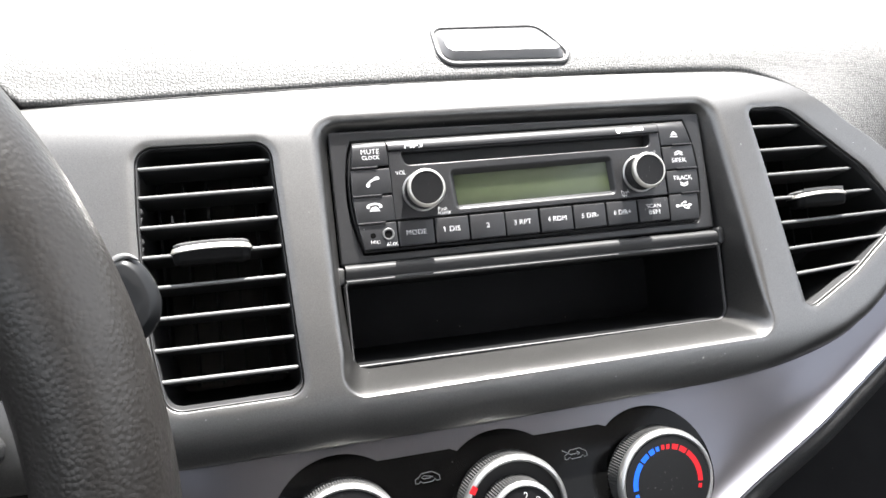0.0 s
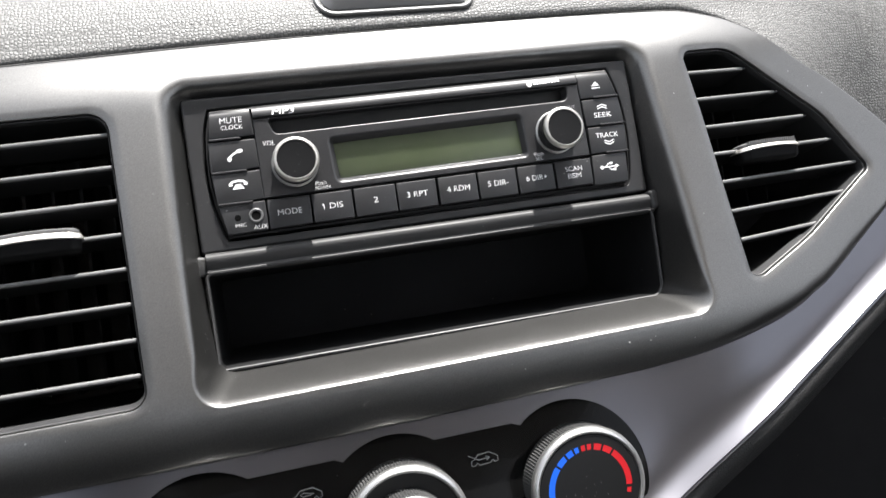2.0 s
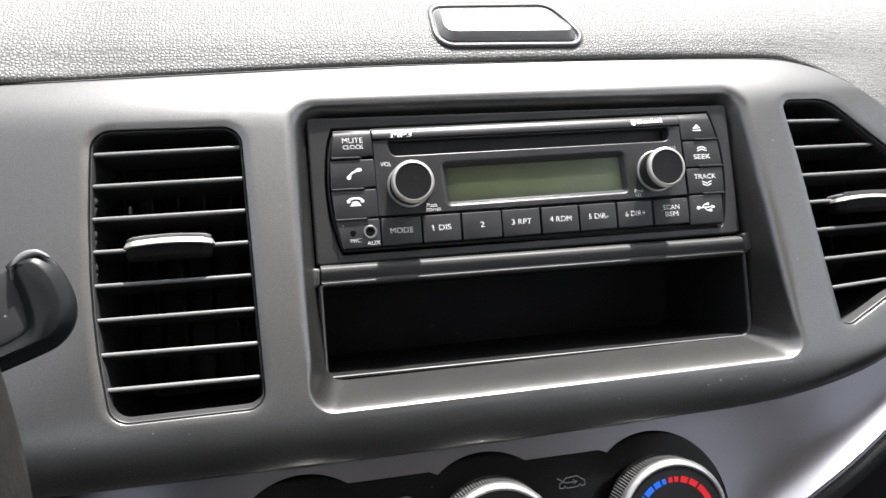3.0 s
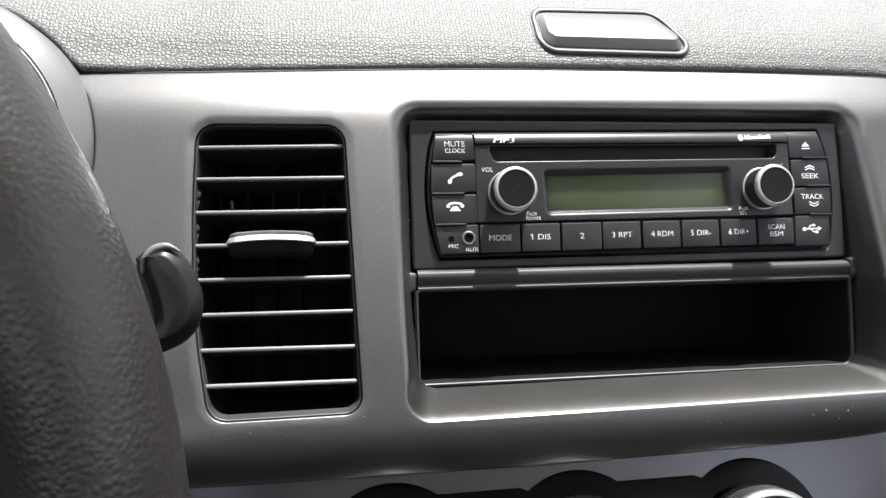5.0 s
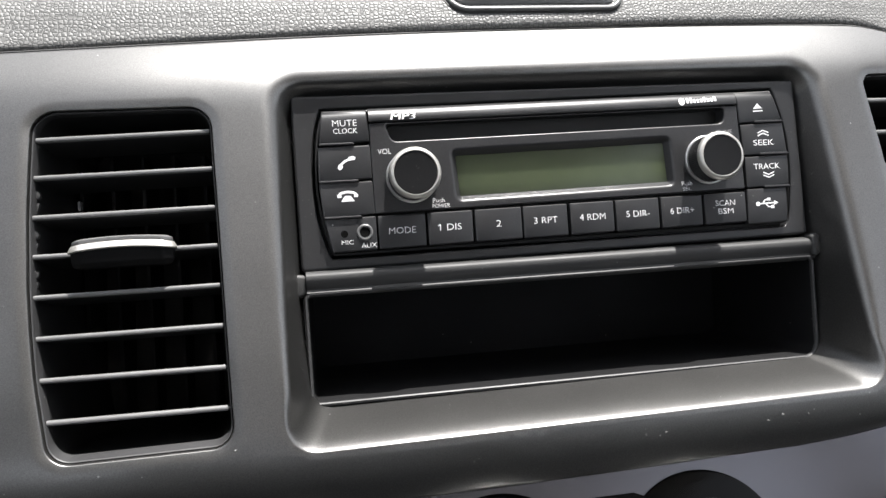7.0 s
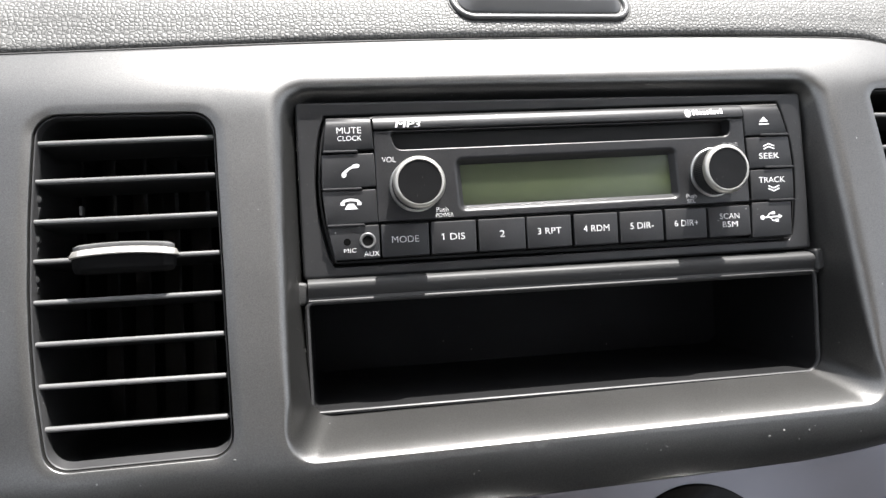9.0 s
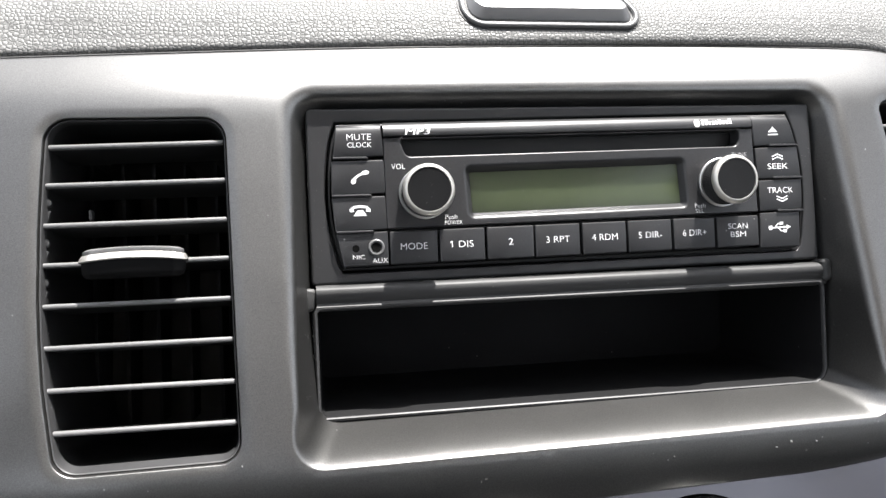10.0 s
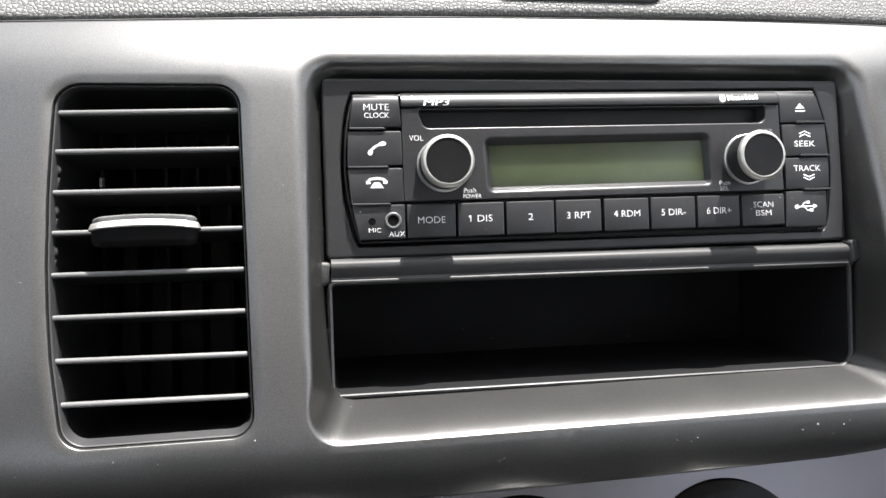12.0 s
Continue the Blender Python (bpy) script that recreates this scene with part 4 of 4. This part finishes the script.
for k in range(8):
    z0, z1 = 23.15 + k * 0.3875, 23.15 + (k + 1) * 0.3875
    w0, w1 = [1.25 * math.sqrt(max(0.02, 1 - ((z - 24.7) / 1.55) ** 2)) for z in (z0, z1)]
    flat(bm, [(48.2 - w0, z0), (48.2 + w0, z0), (48.2 + w1, z1), (48.2 - w1, z1)], bar_front)
for k in range(9):
    x, z = 50.6 + k * 1.42, 24.75 + k * 0.06
    top = 1.25 if k in (0, 1, 5, 8) else 0.6
    stroke(bm, [(x, z - 0.85 + (top + 0.85) * u / 5) for u in range(6)], 0.95, lambda u, w: bar_front(u, w) - 0.01)
part("logo_bar", bm, PRINT, radio, "plain white mark")


def radio_knob(cx, cz):
    bm = bmesh.new()
    lathe(bm, [(9.4, -0.3), (9.4, -1.2), (9.1, -1.5), (8.4, -1.5)], cx, cz, 56)
    k = part("knob", bm, RING, radio, "silver base ring")
    bm = bmesh.new()
    lathe(bm, [(8.7, -1.3)] + [(8.75 - (0.4 if n % 3 == 2 else 0.0), -1.6 - n * 0.42) for n in range(18)] + [(8.7, -9.4)], cx, cz, 144, teeth=(0, 19, 72, 0.4))
    part("grip", bm, BUTTON, k, "black knurled grip")
    bm = bmesh.new()
    lathe(bm, [(8.4, -9.0), (8.9, -9.1), (9.15, -9.4), (9.1, -10.1), (8.8, -10.8), (8.35, -11.25), (7.95, -11.45), (7.65, -11.45), (7.5, -11.0)], cx, cz, 64)
    part("ring", bm, CHROME, k, "bright silver ring")
    bm = bmesh.new()
    lathe(bm, [(7.65, -10.9), (7.45, -11.2), (6.8, -11.2), (4.0, -11.05), (0.02, -11.0)], cx, cz, 56)
    part("cap", bm, CAPBLACK, k, "black cap")


radio_knob(-57.3, 1.2)
radio_knob(57.0, 2.0)

# ---- the climate controls ----
climate = thing("climate_control", (-36, -9, -185), "gloss black heater control panel with three silver-ringed knobs", "climate control")
KZ = -143.5
KN = -144.2
TIP = 4.0
KX = (-110.5, -37.2, 36.4)
low_flat = lambda x, z: -8.0 + (z + 120) * 0.18


def arc(cx, cz, r, a0, a1, n):
    return [Vector((cx + r * math.cos(radians(a0 + (a1 - a0) * k / (n - 1))), cz + r * math.sin(radians(a0 + (a1 - a0) * k / (n - 1))))) for k in range(n)]


loop = []
for n, cx in enumerate(KX):
    loop += arc(cx, KZ, 31.5, 215 if n == 0 else 128, -35 if n == 2 else 56, 30 if n in (0, 2) else 16)
    if n < 2:
        loop += [Vector((cx + 21.5, -117.4)), Vector((cx + 50.5, -117.2))]
loop += [Vector((40, -186)), Vector((-115, -186))]
bm = bmesh.new()
rings = [ring(bm, loop, lambda x, z: low_flat(x, z) + 2), ring(bm, loop, lambda x, z: low_flat(x, z) - 0.6), ring(bm, offset(loop, -0.8), lambda x, z: low_flat(x, z) - 1.0)]
bridge(bm, rings)
bm.faces.new(rings[-1])
part("panel", bm, GLOSS, climate, smooth=30)


def car_icon(cx, cz, arrow_in):
    pts = [(-5.6, -1.4), (-5.4, 0.2), (-4.0, 0.8), (-2.4, 2.3), (2.4, 2.6), (4.6, 1.3), (5.6, 0.6), (5.6, -1.2), (4.2, -1.5), (3.4, -0.6), (2.2, -1.5), (-2.2, -1.7), (-3.2, -0.8), (-4.2, -1.7)]
    bm = bmesh.new()
    yy = lambda x, z: low_flat(x, z) - 1.06
    stroke(bm, [(cx + x, cz + z) for x, z in pts], 0.45, yy, closed=True)
    if arrow_in:
        stroke(bm, [(cx - 6.4, cz + 2.6), (cx - 2.4, cz + 0.3), (cx + 2.0, cz + 0.5)], 0.45, yy)
        stroke(bm, [(cx + 0.6, cz + 1.4), (cx + 2.4, cz + 0.5), (cx + 0.8, cz - 0.4)], 0.4, yy)
    else:
        stroke(bm, [(cx + 2.6, cz + 0.4), (cx - 1.4, cz + 1.3), (cx - 2.6, cz + 0.6), (cx - 1.6, cz), (cx + 1.6, cz + 0.1)], 0.45, yy)
    part("car_icon", bm, ICON, climate, "grey outline of a car")


car_icon(-72.0, -127.8, False)
car_icon(-1.0, -128.6, True)


def climate_knob(cx):
    y0 = low_flat(0, KN) - 0.8
    bm = bmesh.new()
    lathe(bm, [(24.2, 1.0), (24.0, -1.0), (23.7, -4.0), (23.6, -8.6)], cx, KN, 240, TIP, y0, teeth=(0, 3, 120, 0.55))
    k = part("knob", bm, KNURL, climate, "knurled grey skirt")
    bm = bmesh.new()
    lathe(bm, [(22.9, -8.2), (24.0, -8.5), (24.35, -9.4), (24.1, -10.8), (23.3, -12.0), (22.4, -12.4), (21.7, -12.2), (21.4, -11.4)], cx, KN, 72, TIP, y0)
    part("ring", bm, RING, k, "satin silver ring")
    return k, y0


def on_knob(cx, y0, r, a, y):
    p = Matrix.Rotation(radians(TIP), 3, "X") @ Vector((r * math.cos(radians(a)), y, r * math.sin(radians(a))))
    return Vector((cx + p.x, y0 + p.y, KN + p.z))


def knob_patch(name, cx, y0, y, mat, parent, quads, label=""):
    """Printed patches on a knob: (r0, r1, angle0, angle1)."""
    bm = bmesh.new()
    for r0, r1, a0, a1 in quads:
        n = max(2, int(abs(a1 - a0) / 4) + 1)
        ins = [bm.verts.new(on_knob(cx, y0, r0, a0 + (a1 - a0) * k / (n - 1), y)) for k in range(n)]
        outs = [bm.verts.new(on_knob(cx, y0, r1, a0 + (a1 - a0) * k / (n - 1), y)) for k in range(n)]
        bridge(bm, [ins, outs], closed=False)
    return part(name, bm, mat, parent, label)


def knob_print(cx, y0, y, parent, marks, name="icon", mat=None):
    bm = bmesh.new()
    for pts, w in marks:
        stroke(bm, pts, w, 0.0)
    rot = Matrix.Rotation(radians(TIP), 3, "X")
    for v in bm.verts:
        v.co = Vector((cx, y0, KN)) + rot @ Vector((v.co.x, y, v.co.z))
    return part(name, bm, mat or PRINT, parent)


# mode knob
k, y0 = climate_knob(KX[0])
bm = bmesh.new()
lathe(bm, [(21.7, -11.0), (21.2, -11.9), (19.4, -12.0), (0.02, -12.0)], KX[0], KN, 64, TIP, y0)
part("cap", bm, KNOBCAP, k, "dark cap with white icons")
sitter = [([(-4.2, 1.6), (-3.0, -0.2), (-1.4, -1.0)], 0.8), ([(-0.6, -2.2), (0.4, -0.6), (1.8, -0.4), (2.4, 1.4)], 1.1), ([(2.4, 2.4), (2.5, 3.2)], 1.2)]
for dx, dz in ((-1.0, 13.4), (12.2, 8.6), (-13.0, 3.4), (13.2, -6.0)):
    marks = [([(x + dx, z + dz) for x, z in pts], w) for pts, w in sitter]
    if dx > 12 and dz > 0:  # the screen with warm air, before the sitter
        marks += [([(dx - 7.4 + x, dz + 0.6 + z) for x, z in ((0.6, -1.6), (-0.8, 1.4), (1.4, 2.6), (3.6, 1.6), (2.8, -1.4), (0.6, -1.6))], 0.45)]
        marks += [([(dx - 6.8 + a, dz - 0.6), (dx - 6.4 + a, dz + 0.4), (dx - 6.8 + a, dz + 1.2), (dx - 6.4 + a, dz + 2.1)], 0.4) for a in (0.0, 1.0, 2.0)]
    knob_print(KX[0], y0, -12.05, k, marks, "vent_icon")
# fan knob: a ring round an inner knob
k, y0 = climate_knob(KX[1])
bm = bmesh.new()
lathe(bm, [(21.7, -11.0), (20.6, -9.5), (17.0, -8.8), (15.0, -8.6)], KX[1], KN, 64, TIP, y0)
part("gap", bm, BLACK, k)
bm = bmesh.new()
lathe(bm, [(15.6, -8.0), (15.3, -12.0), (15.0, -19.4)], KX[1], KN, 160, TIP, y0, teeth=(0, 2, 80, 0.5))
part("inner_skirt", bm, KNURL, k, "knurled inner skirt")
bm = bmesh.new()
lathe(bm, [(14.7, -19.2), (15.4, -19.6), (15.2, -20.6), (14.4, -21.5), (13.6, -21.7), (13.0, -21.0)], KX[1], KN, 64, TIP, y0)
part("inner_ring", bm, RING, k, "satin silver ring")
bm = bmesh.new()
lathe(bm, [(13.2, -20.6), (12.8, -21.2), (0.02, -21.2)], KX[1], KN, 56, TIP, y0)
part("inner_cap", bm, KNOBCAP, k, "dark cap with white figures")
bm = bmesh.new()
rot = Matrix.Rotation(radians(TIP), 3, "X")
for n, a in enumerate((174, 125, 82, 44, 5)):
    lettering(bm, str(n), 9.2 * math.cos(radians(a)), 9.2 * math.sin(radians(a)), 3.4, 0.0, 2.0 if n != 1 else 0.55)
for v in bm.verts:
    v.co = Vector((KX[1], y0, KN)) + rot @ Vector((v.co.x, -21.25, v.co.z))
part("figures", bm, PRINT, k, "white figures")
knob_patch("pointer", KX[1], y0, -12.5, REDMARK, k, [(21.15, 23.98, 142, 151)], "red pointer mark")
knob_patch("pointer", KX[1], y0, -21.8, REDMARK, k, [(12.86, 14.61, 0, 10)], "red pointer mark")
# temperature knob
k, y0 = climate_knob(KX[2])
bm = bmesh.new()
lathe(bm, [(21.7, -11.0), (21.2, -11.9), (19.4, -12.0), (0.02, -12.0)], KX[2], KN, 64, TIP, y0)
part("cap", bm, KNOBCAP, k, "dark cap with blue and red scale")
knob_patch("cold_scale", KX[2], y0, -12.05, BLUEMARK, k, [(15.70, 17.44, 190, 197), (15.30, 17.80, 140, 184), (15.30, 17.80, 123, 137), (15.30, 17.80, 110, 120), (15.35, 17.60, 101, 107)], "blue cold scale")
knob_patch("warm_scale", KX[2], y0, -12.05, REDMARK, k, [(15.70, 17.44, -17, -10), (15.30, 17.80, -6, 48), (15.30, 17.80, 51, 64), (15.30, 17.80, 67, 78), (15.35, 17.60, 82, 88), (15.35, 17.60, 91, 97)], "red warm scale")
knob_patch("pointer", KX[2], y0, -12.5, REDMARK, k, [(21.15, 24.63, 196, 205)], "red pointer mark")

# lower dash on the passenger's side, near-black in place of the footwell's shade
bm = bmesh.new()
slab(bm, rounded([(150, -40, 6), (640, -40, 12), (640, -260, 12), (60, -260, 6)]), 34, 60, 4)
glove = thing("glove_box", (350, 34, -260), "grained lower dash panel beside the console, near-black for the footwell's shade", "glove box")
part("door", bm, POCKET, glove)
bm = bmesh.new()
tube(bm, [(166, 33, -128), (230, 33, -104), (330, 33, -84), (480, 33, -76)], 1.0, 8)
part("seam_bead", bm, SIDE, glove)

# ---- the driver's side ----
cluster = thing("instrument_pod", (POD[0], 10, POD[1] - POD[2]), "round dark-grey instrument surround with a bright inner ring", "instrument cluster")
bm = bmesh.new()
lathe(bm, [(POD[2] + 0.6, 8.0), (POD[2] - 0.3, -4.0), (POD[2] - 1.6, -6.4), (POD[2] - 5, -9.2), (53.9, -12.0), (53.5, -11.2)], POD[0], POD[1], 96)
part("surround", bm, PODGREY, cluster, smooth=40)
bm = bmesh.new()
lathe(bm, [(53.5, -10.6), (53.3, -12.6), (52.9, -13.1), (52.6, -12.6), (52.3, -12.4)], POD[0], POD[1], 96)
part("edge_ring", bm, RING, cluster, "thin satin edge ring")
bm = bmesh.new()
lathe(bm, [(52.3, -12.2), (52.0, -13.6), (51.0, -14.3), (49.6, -13.4), (48.7, -11.0), (48.3, -6)], POD[0], POD[1], 96)
part("bright_ring", bm, CHROME, cluster, "bright silver ring")
bm = bmesh.new()
lathe(bm, [(48.5, -7), (45, 20), (43, 30)], POD[0], POD[1], 64, cap=True)
part("recess", bm, BLACK, cluster)

# steering wheel
WX, WY, WZ, WR, WT = -335.7, -161.0, -91.0, 161.0, 15.0
WLEAN = Matrix.Rotation(0.15, 3, "X")
wheel = thing("steering_wheel", (WX, WY, WZ), "dark grained steering wheel rim", "steering wheel")
bm = bmesh.new()
rings = []
for i in range(160):
    a = 2 * math.pi * i / 160
    row = []
    for j in range(20):
        b = 2 * math.pi * j / 20
        rr = WR + WT * math.cos(b)
        row.append(bm.verts.new(Vector((WX, WY, WZ)) + WLEAN @ Vector((rr * math.cos(a), WT * math.sin(b), rr * math.sin(a)))))
    rings.append(row)
bridge(bm, rings + [rings[0]])
part("rim", bm, RIM, wheel, "grained dark-grey rim", smooth=80)
bm = bmesh.new()
lathe(bm, [(70, 60), (75, 40), (72, 10), (55, -5), (0.02, -10)], WX, WZ - 10, 40, 0, WY)
part("hub", bm, DARK, wheel)
for a in (205, 335, 270):
    bm = bmesh.new()
    c, s = math.cos(radians(a)), math.sin(radians(a))
    tube(bm, [Vector((WX, WY, WZ)) + WLEAN @ Vector((c * r, 6, s * r)) for r in (60, 105, 156)], [20, 14, 12], 12)
    part("spoke", bm, DARK, wheel)
bm = bmesh.new()
tube(bm, [(WX, WY + 40, WZ - 10), (WX, 30, WZ - 10)], 42, 20)
part("column", bm, COLUMN, wheel, "grained dark column cover")
bm = bmesh.new()
slab(bm, resample(rounded([(-300, -98, 3), (-236.2, -79.4, 4), (-232.6, -86.0, 4), (-233.4, -92.0, 4), (-300, -108, 3)]), 5), -40, 20, 3.0)
part("column_shroud", bm, COLUMN, wheel, "grained dark shroud round the column", smooth=60)

# wiper stalk with its switch barrel, behind the rim
stalk = thing("wiper_stalk", (-260, -105, -60), "black column stalk with a rounded end cap and white switch marks", "control stalk")
axis = [Vector(p) for p in ((-330, -122, -88.5), (-243, -116, -61.5), (-207, -110, -50.5), (-186, -104, -43.5))]
bm = bmesh.new()
tube(bm, axis[:2] + [axis[2] + Vector((-3, 0, -1)), axis[2]], [13.6, 13.6, 13.6, 12.4], 28)
barrel = part("barrel", bm, STALKCAP, stalk, "black rotary switch barrel")
AD = (axis[1] - axis[2]).normalized()
AF = (Vector((0, -1, 0)) - AD * AD.dot(Vector((0, -1, 0)))).normalized()
AU = AD.cross(AF) if AD.cross(AF).z > 0 else AF.cross(AD)


def on_barrel(s, phi, r=13.75):
    return axis[2] + AD * s + AF * (r * math.cos(radians(phi))) + AU * (r * math.sin(radians(phi)))


def barrel_mark(corners, name="switch_mark"):
    """A white mark on the barrel, from (along, angle) corners: four, the first two on its upper side."""
    bm = bmesh.new()
    (a, b, c, d) = corners
    rows = []
    for k in range(6):
        u = k / 5
        rows.append([bm.verts.new(on_barrel(p[0] + (q[0] - p[0]) * u, p[1] + (q[1] - p[1]) * u)) for p, q in ((a, d), (b, c))])
    bridge(bm, rows, closed=False)
    part(name, bm, DIMWHITE, barrel)


for corners in (((8.6, 29.3), (11.6, 29.3), (12.9, 10.3), (10.1, 10.2)), ((10.1, 8.4), (12.8, 7.8), (12.4, -10.1), (10.7, -9.6)), ((10.6, -12.2), (12.4, -11.9), (11.3, -30.0), (10.4, -29.4)), ((10.1, -33.2), (11.1, -33.4), (9.9, -52.0), (8.9, -51.2)), ((7.6, 46.4), (15.5, 45.6), (15.5, 42.6), (8.2, 44.6))):
    barrel_mark(corners)
for s0, phi, w, h in ((16.0, 18, 2.6, 5), (15.4, 2, 2.4, 6), (15.0, -14, 2.6, 5), (14.3, -28, 1.8, 9), (13.9, -46.6, 2.4, 5), (16.6, -38, 1.6, 7)):
    barrel_mark(((s0, phi + h / 2), (s0 + w, phi + h / 2), (s0 + w, phi - h / 2), (s0, phi - h / 2)), "switch_bar")
bm = bmesh.new()
slab(bm, resample(rounded([(-214, -41, 2), (-181.0, -30.8, 2), (-178.2, -47.4, 2), (-181.5, -50.2, 2), (-208, -61, 2)]), 4), -97.6, -86, 1.0)
face = part("switch_face", bm, BUTTON, stalk, "dark flat switch face with a pale square mark")
bm = bmesh.new()
stroke(bm, [(-192.2, -40.6), (-189.0, -38.6), (-187.6, -41.6), (-190.6, -43.6)], 0.6, -97.72, closed=True)
stroke(bm, [(-191.0, -47.4), (-187.0, -45.4)], 1.7, -97.72)
part("switch_mark", bm, ICON, face, "pale square mark over a bar")
bm = bmesh.new()
cap = resample(spline([(-184.0, -30.4), (-180.2, -27.6), (-175.6, -27.2), (-171.2, -30.6), (-168.2, -36.2), (-166.9, -42.0), (-167.8, -47.6), (-171.0, -52.0), (-176.0, -54.6), (-188.0, -59.0), (-203.0, -64.4), (-204.4, -58.6), (-190.0, -53.0), (-182.2, -49.8), (-179.2, -46.8), (-180.6, -39.0), (-184.0, -30.4)], 5)[:-1], 1.6)
taper = lambda k: [Vector((-180.0, -44.0)) + (p - Vector((-180.0, -44.0))) * k for p in cap]
rings = [ring(bm, taper(0.45), -79), ring(bm, taper(0.62), -82), ring(bm, taper(0.78), -86), ring(bm, taper(0.9), -90), ring(bm, taper(0.97), -93.5), ring(bm, cap, -96.0), ring(bm, offset(cap, -0.4), -97.6), ring(bm, offset(cap, -1.5), -98.6), ring(bm, offset(cap, -2.6), -99.8), ring(bm, offset(cap, -3.4), -100.2)]
bridge(bm, rings)
bm.faces.new(rings[0])
bm.faces.new(rings[-1])
end_cap = part("end_cap", bm, STALKCAP, stalk, "rounded dark end cap", smooth=60)
# pale bead added where the cap's upper edge shows a sun highlight
bm = bmesh.new()
tube(bm, [(p.x, -98.4, p.y) for p in spline([(-181.7, -34.4), (-181.1, -30.8), (-178.7, -28.3), (-175.4, -27.5), (-172.4, -29.0)], 4)], [0.3, 0.5, 0.7, 0.9, 1.0, 1.1, 1.2, 1.2, 1.2, 1.2, 1.1, 1.0, 0.9, 0.7, 0.6, 0.45, 0.3], 10)
part("edge_highlight", bm, SLAT, end_cap, "pale bead added as the sunlit highlight on the cap's edge", smooth=60)

# ---- fine dust ----
rng = random.Random(7)
bm = bmesh.new()


def speck(x, y, z, r):
    a = rng.uniform(0, 6.28)
    bm.faces.new([bm.verts.new((x + r * rng.uniform(0.6, 1.2) * math.cos(a + k * 1.257), y, z + r * rng.uniform(0.6, 1.2) * math.sin(a + k * 1.257))) for k in range(5)])


for k in range(70):
    x, z = rng.uniform(-195, 195), rng.uniform(-100, 40)
    p = Vector((x, z))
    if inside(p, outline) and not any(inside(p, offset(h, 4.0)) for h in (frame_hole, vent_hole, rvent_hole)):
        speck(x, bezel_y(x, z) - 0.06, z, rng.uniform(0.08, 0.2))
for k in range(46):
    t = rng.uniform(0.35, 0.95)
    speck(rng.uniform(-95, 95), -25 + 25 * t, -85.2 + 8.4 * t + 0.35, rng.uniform(0.08, 0.2))
for k in range(40):
    speck(rng.choice((rng.uniform(-96.5, -92.6), rng.uniform(93.2, 97))), 2.14, rng.uniform(-27, 30), rng.uniform(0.07, 0.16))
for k in range(60):
    speck(rng.uniform(-86, 86), -0.58, rng.uniform(-23, 12), rng.uniform(0.06, 0.13))
for k in range(30):
    speck(rng.uniform(-96, 96), -1.06, rng.uniform(-32, -30.8), rng.uniform(0.07, 0.15))
for cx, cz in ((-57.2, 1.4), (57.0, 2.0)):
    for k in range(9):
        a, r = rng.uniform(0, 6.28), rng.uniform(0.5, 6.6)
        speck(cx + r * math.cos(a), -11.3, cz + r * math.sin(a), rng.uniform(0.06, 0.12))
for k in range(16):
    a, r = rng.uniform(0, 6.28), rng.uniform(1, 13)
    q = on_knob(KX[2], low_flat(0, KN) - 0.8, r, math.degrees(a), -12.1)
    speck(q.x, q.y, q.z, rng.uniform(0.1, 0.3))
for k in range(70):
    s, z = rng.uniform(0.45, 0.85), rng.uniform(-66, 20)
    x = 104 - 6.6 * s
    speck(x - 0.05, bezel_y(104, z) * (1 - s) + 3.0 * s, z, rng.uniform(0.06, 0.2))
for k in range(90):
    t, z = rng.uniform(0.4, 0.9), rng.uniform(-72, 26)
    speck(-104 + 6.6 * t + 0.05, bezel_y(-104, z) * (1 - t) + 3.0 * t, z, rng.uniform(0.06, 0.17))
solid("dust_specks", bm, CRUMB, "fine pale dust specks lying on the fascia and radio", "dust", "stuff")

# ---- the unseen cabin that closes the place, sized to shape the light ----
def plain(name, x0, x1, y0, y1, z0, z1, mat, label):
    bm = bmesh.new()
    box(bm, x0, x1, y0, y1, z0, z1)
    me = finish(bm, name, mat, Vector((0, 0, 0)))
    return tagged(new(name, me), label, "cabin", "", "structure")


plain("floor", -720, 720, -2000, 900, 230, 260, CARPET, "dark carpeted cabin floor")
# unseen roof, cut back so the fascia mirrors sky past its edges
plain("ceiling", -330, 560, -2000, -290, 1400, 1430, LINING, "unseen pale roof lining, cut back to shape reflections on the fascia")
plain("wall_rear", -720, 720, -2030, -2000, 260, 1240, TRIMCLOTH, "unseen dark grey rear of the cabin, raised to cut light from behind")
plain("wall_left", -750, -720, -2000, -150, 230, 870, TRIMCLOTH, "unseen dark grey left cabin side, kept low to let in side light")
# unseen, added to keep left light off the opening's right inner wall
plain("light_block_left_front", -750, -720, -150, 900, 230, 1160, TRIMCLOTH, "unseen dark grey wall added to block light beside the dash")
plain("wall_right", 720, 750, -2000, 900, 230, 940, TRIMCLOTH, "unseen dark grey right cabin side, kept low to let in side light")
plain("wall_front", -720, 720, 700, 730, 260, 900, CARPET, "dark bulkhead below the windscreen")
# unseen ground sheet, added to throw sunlight up into the cabin
plain("ground", -5000, 5000, -6000, 5000, -60, -30, BOUNCE_GROUND, "unseen pale ground added to bounce sunlight up to the roof lining")
# unseen pillar, added to darken what the fascia mirrors beside the pointed vent
bm = bmesh.new()
tube(bm, [(745, 520, 900), (690, 220, 1130), (615, -80, 1340), (560, -290, 1415)], [50, 54, 58, 60], 14)
tagged(new("shade_pillar_right", finish(bm, "shade_pillar_right", TRIMCLOTH, Vector((0, 0, 0)))), "unseen dark grey windscreen pillar, added to darken reflections on the right", "cabin", "", "structure")
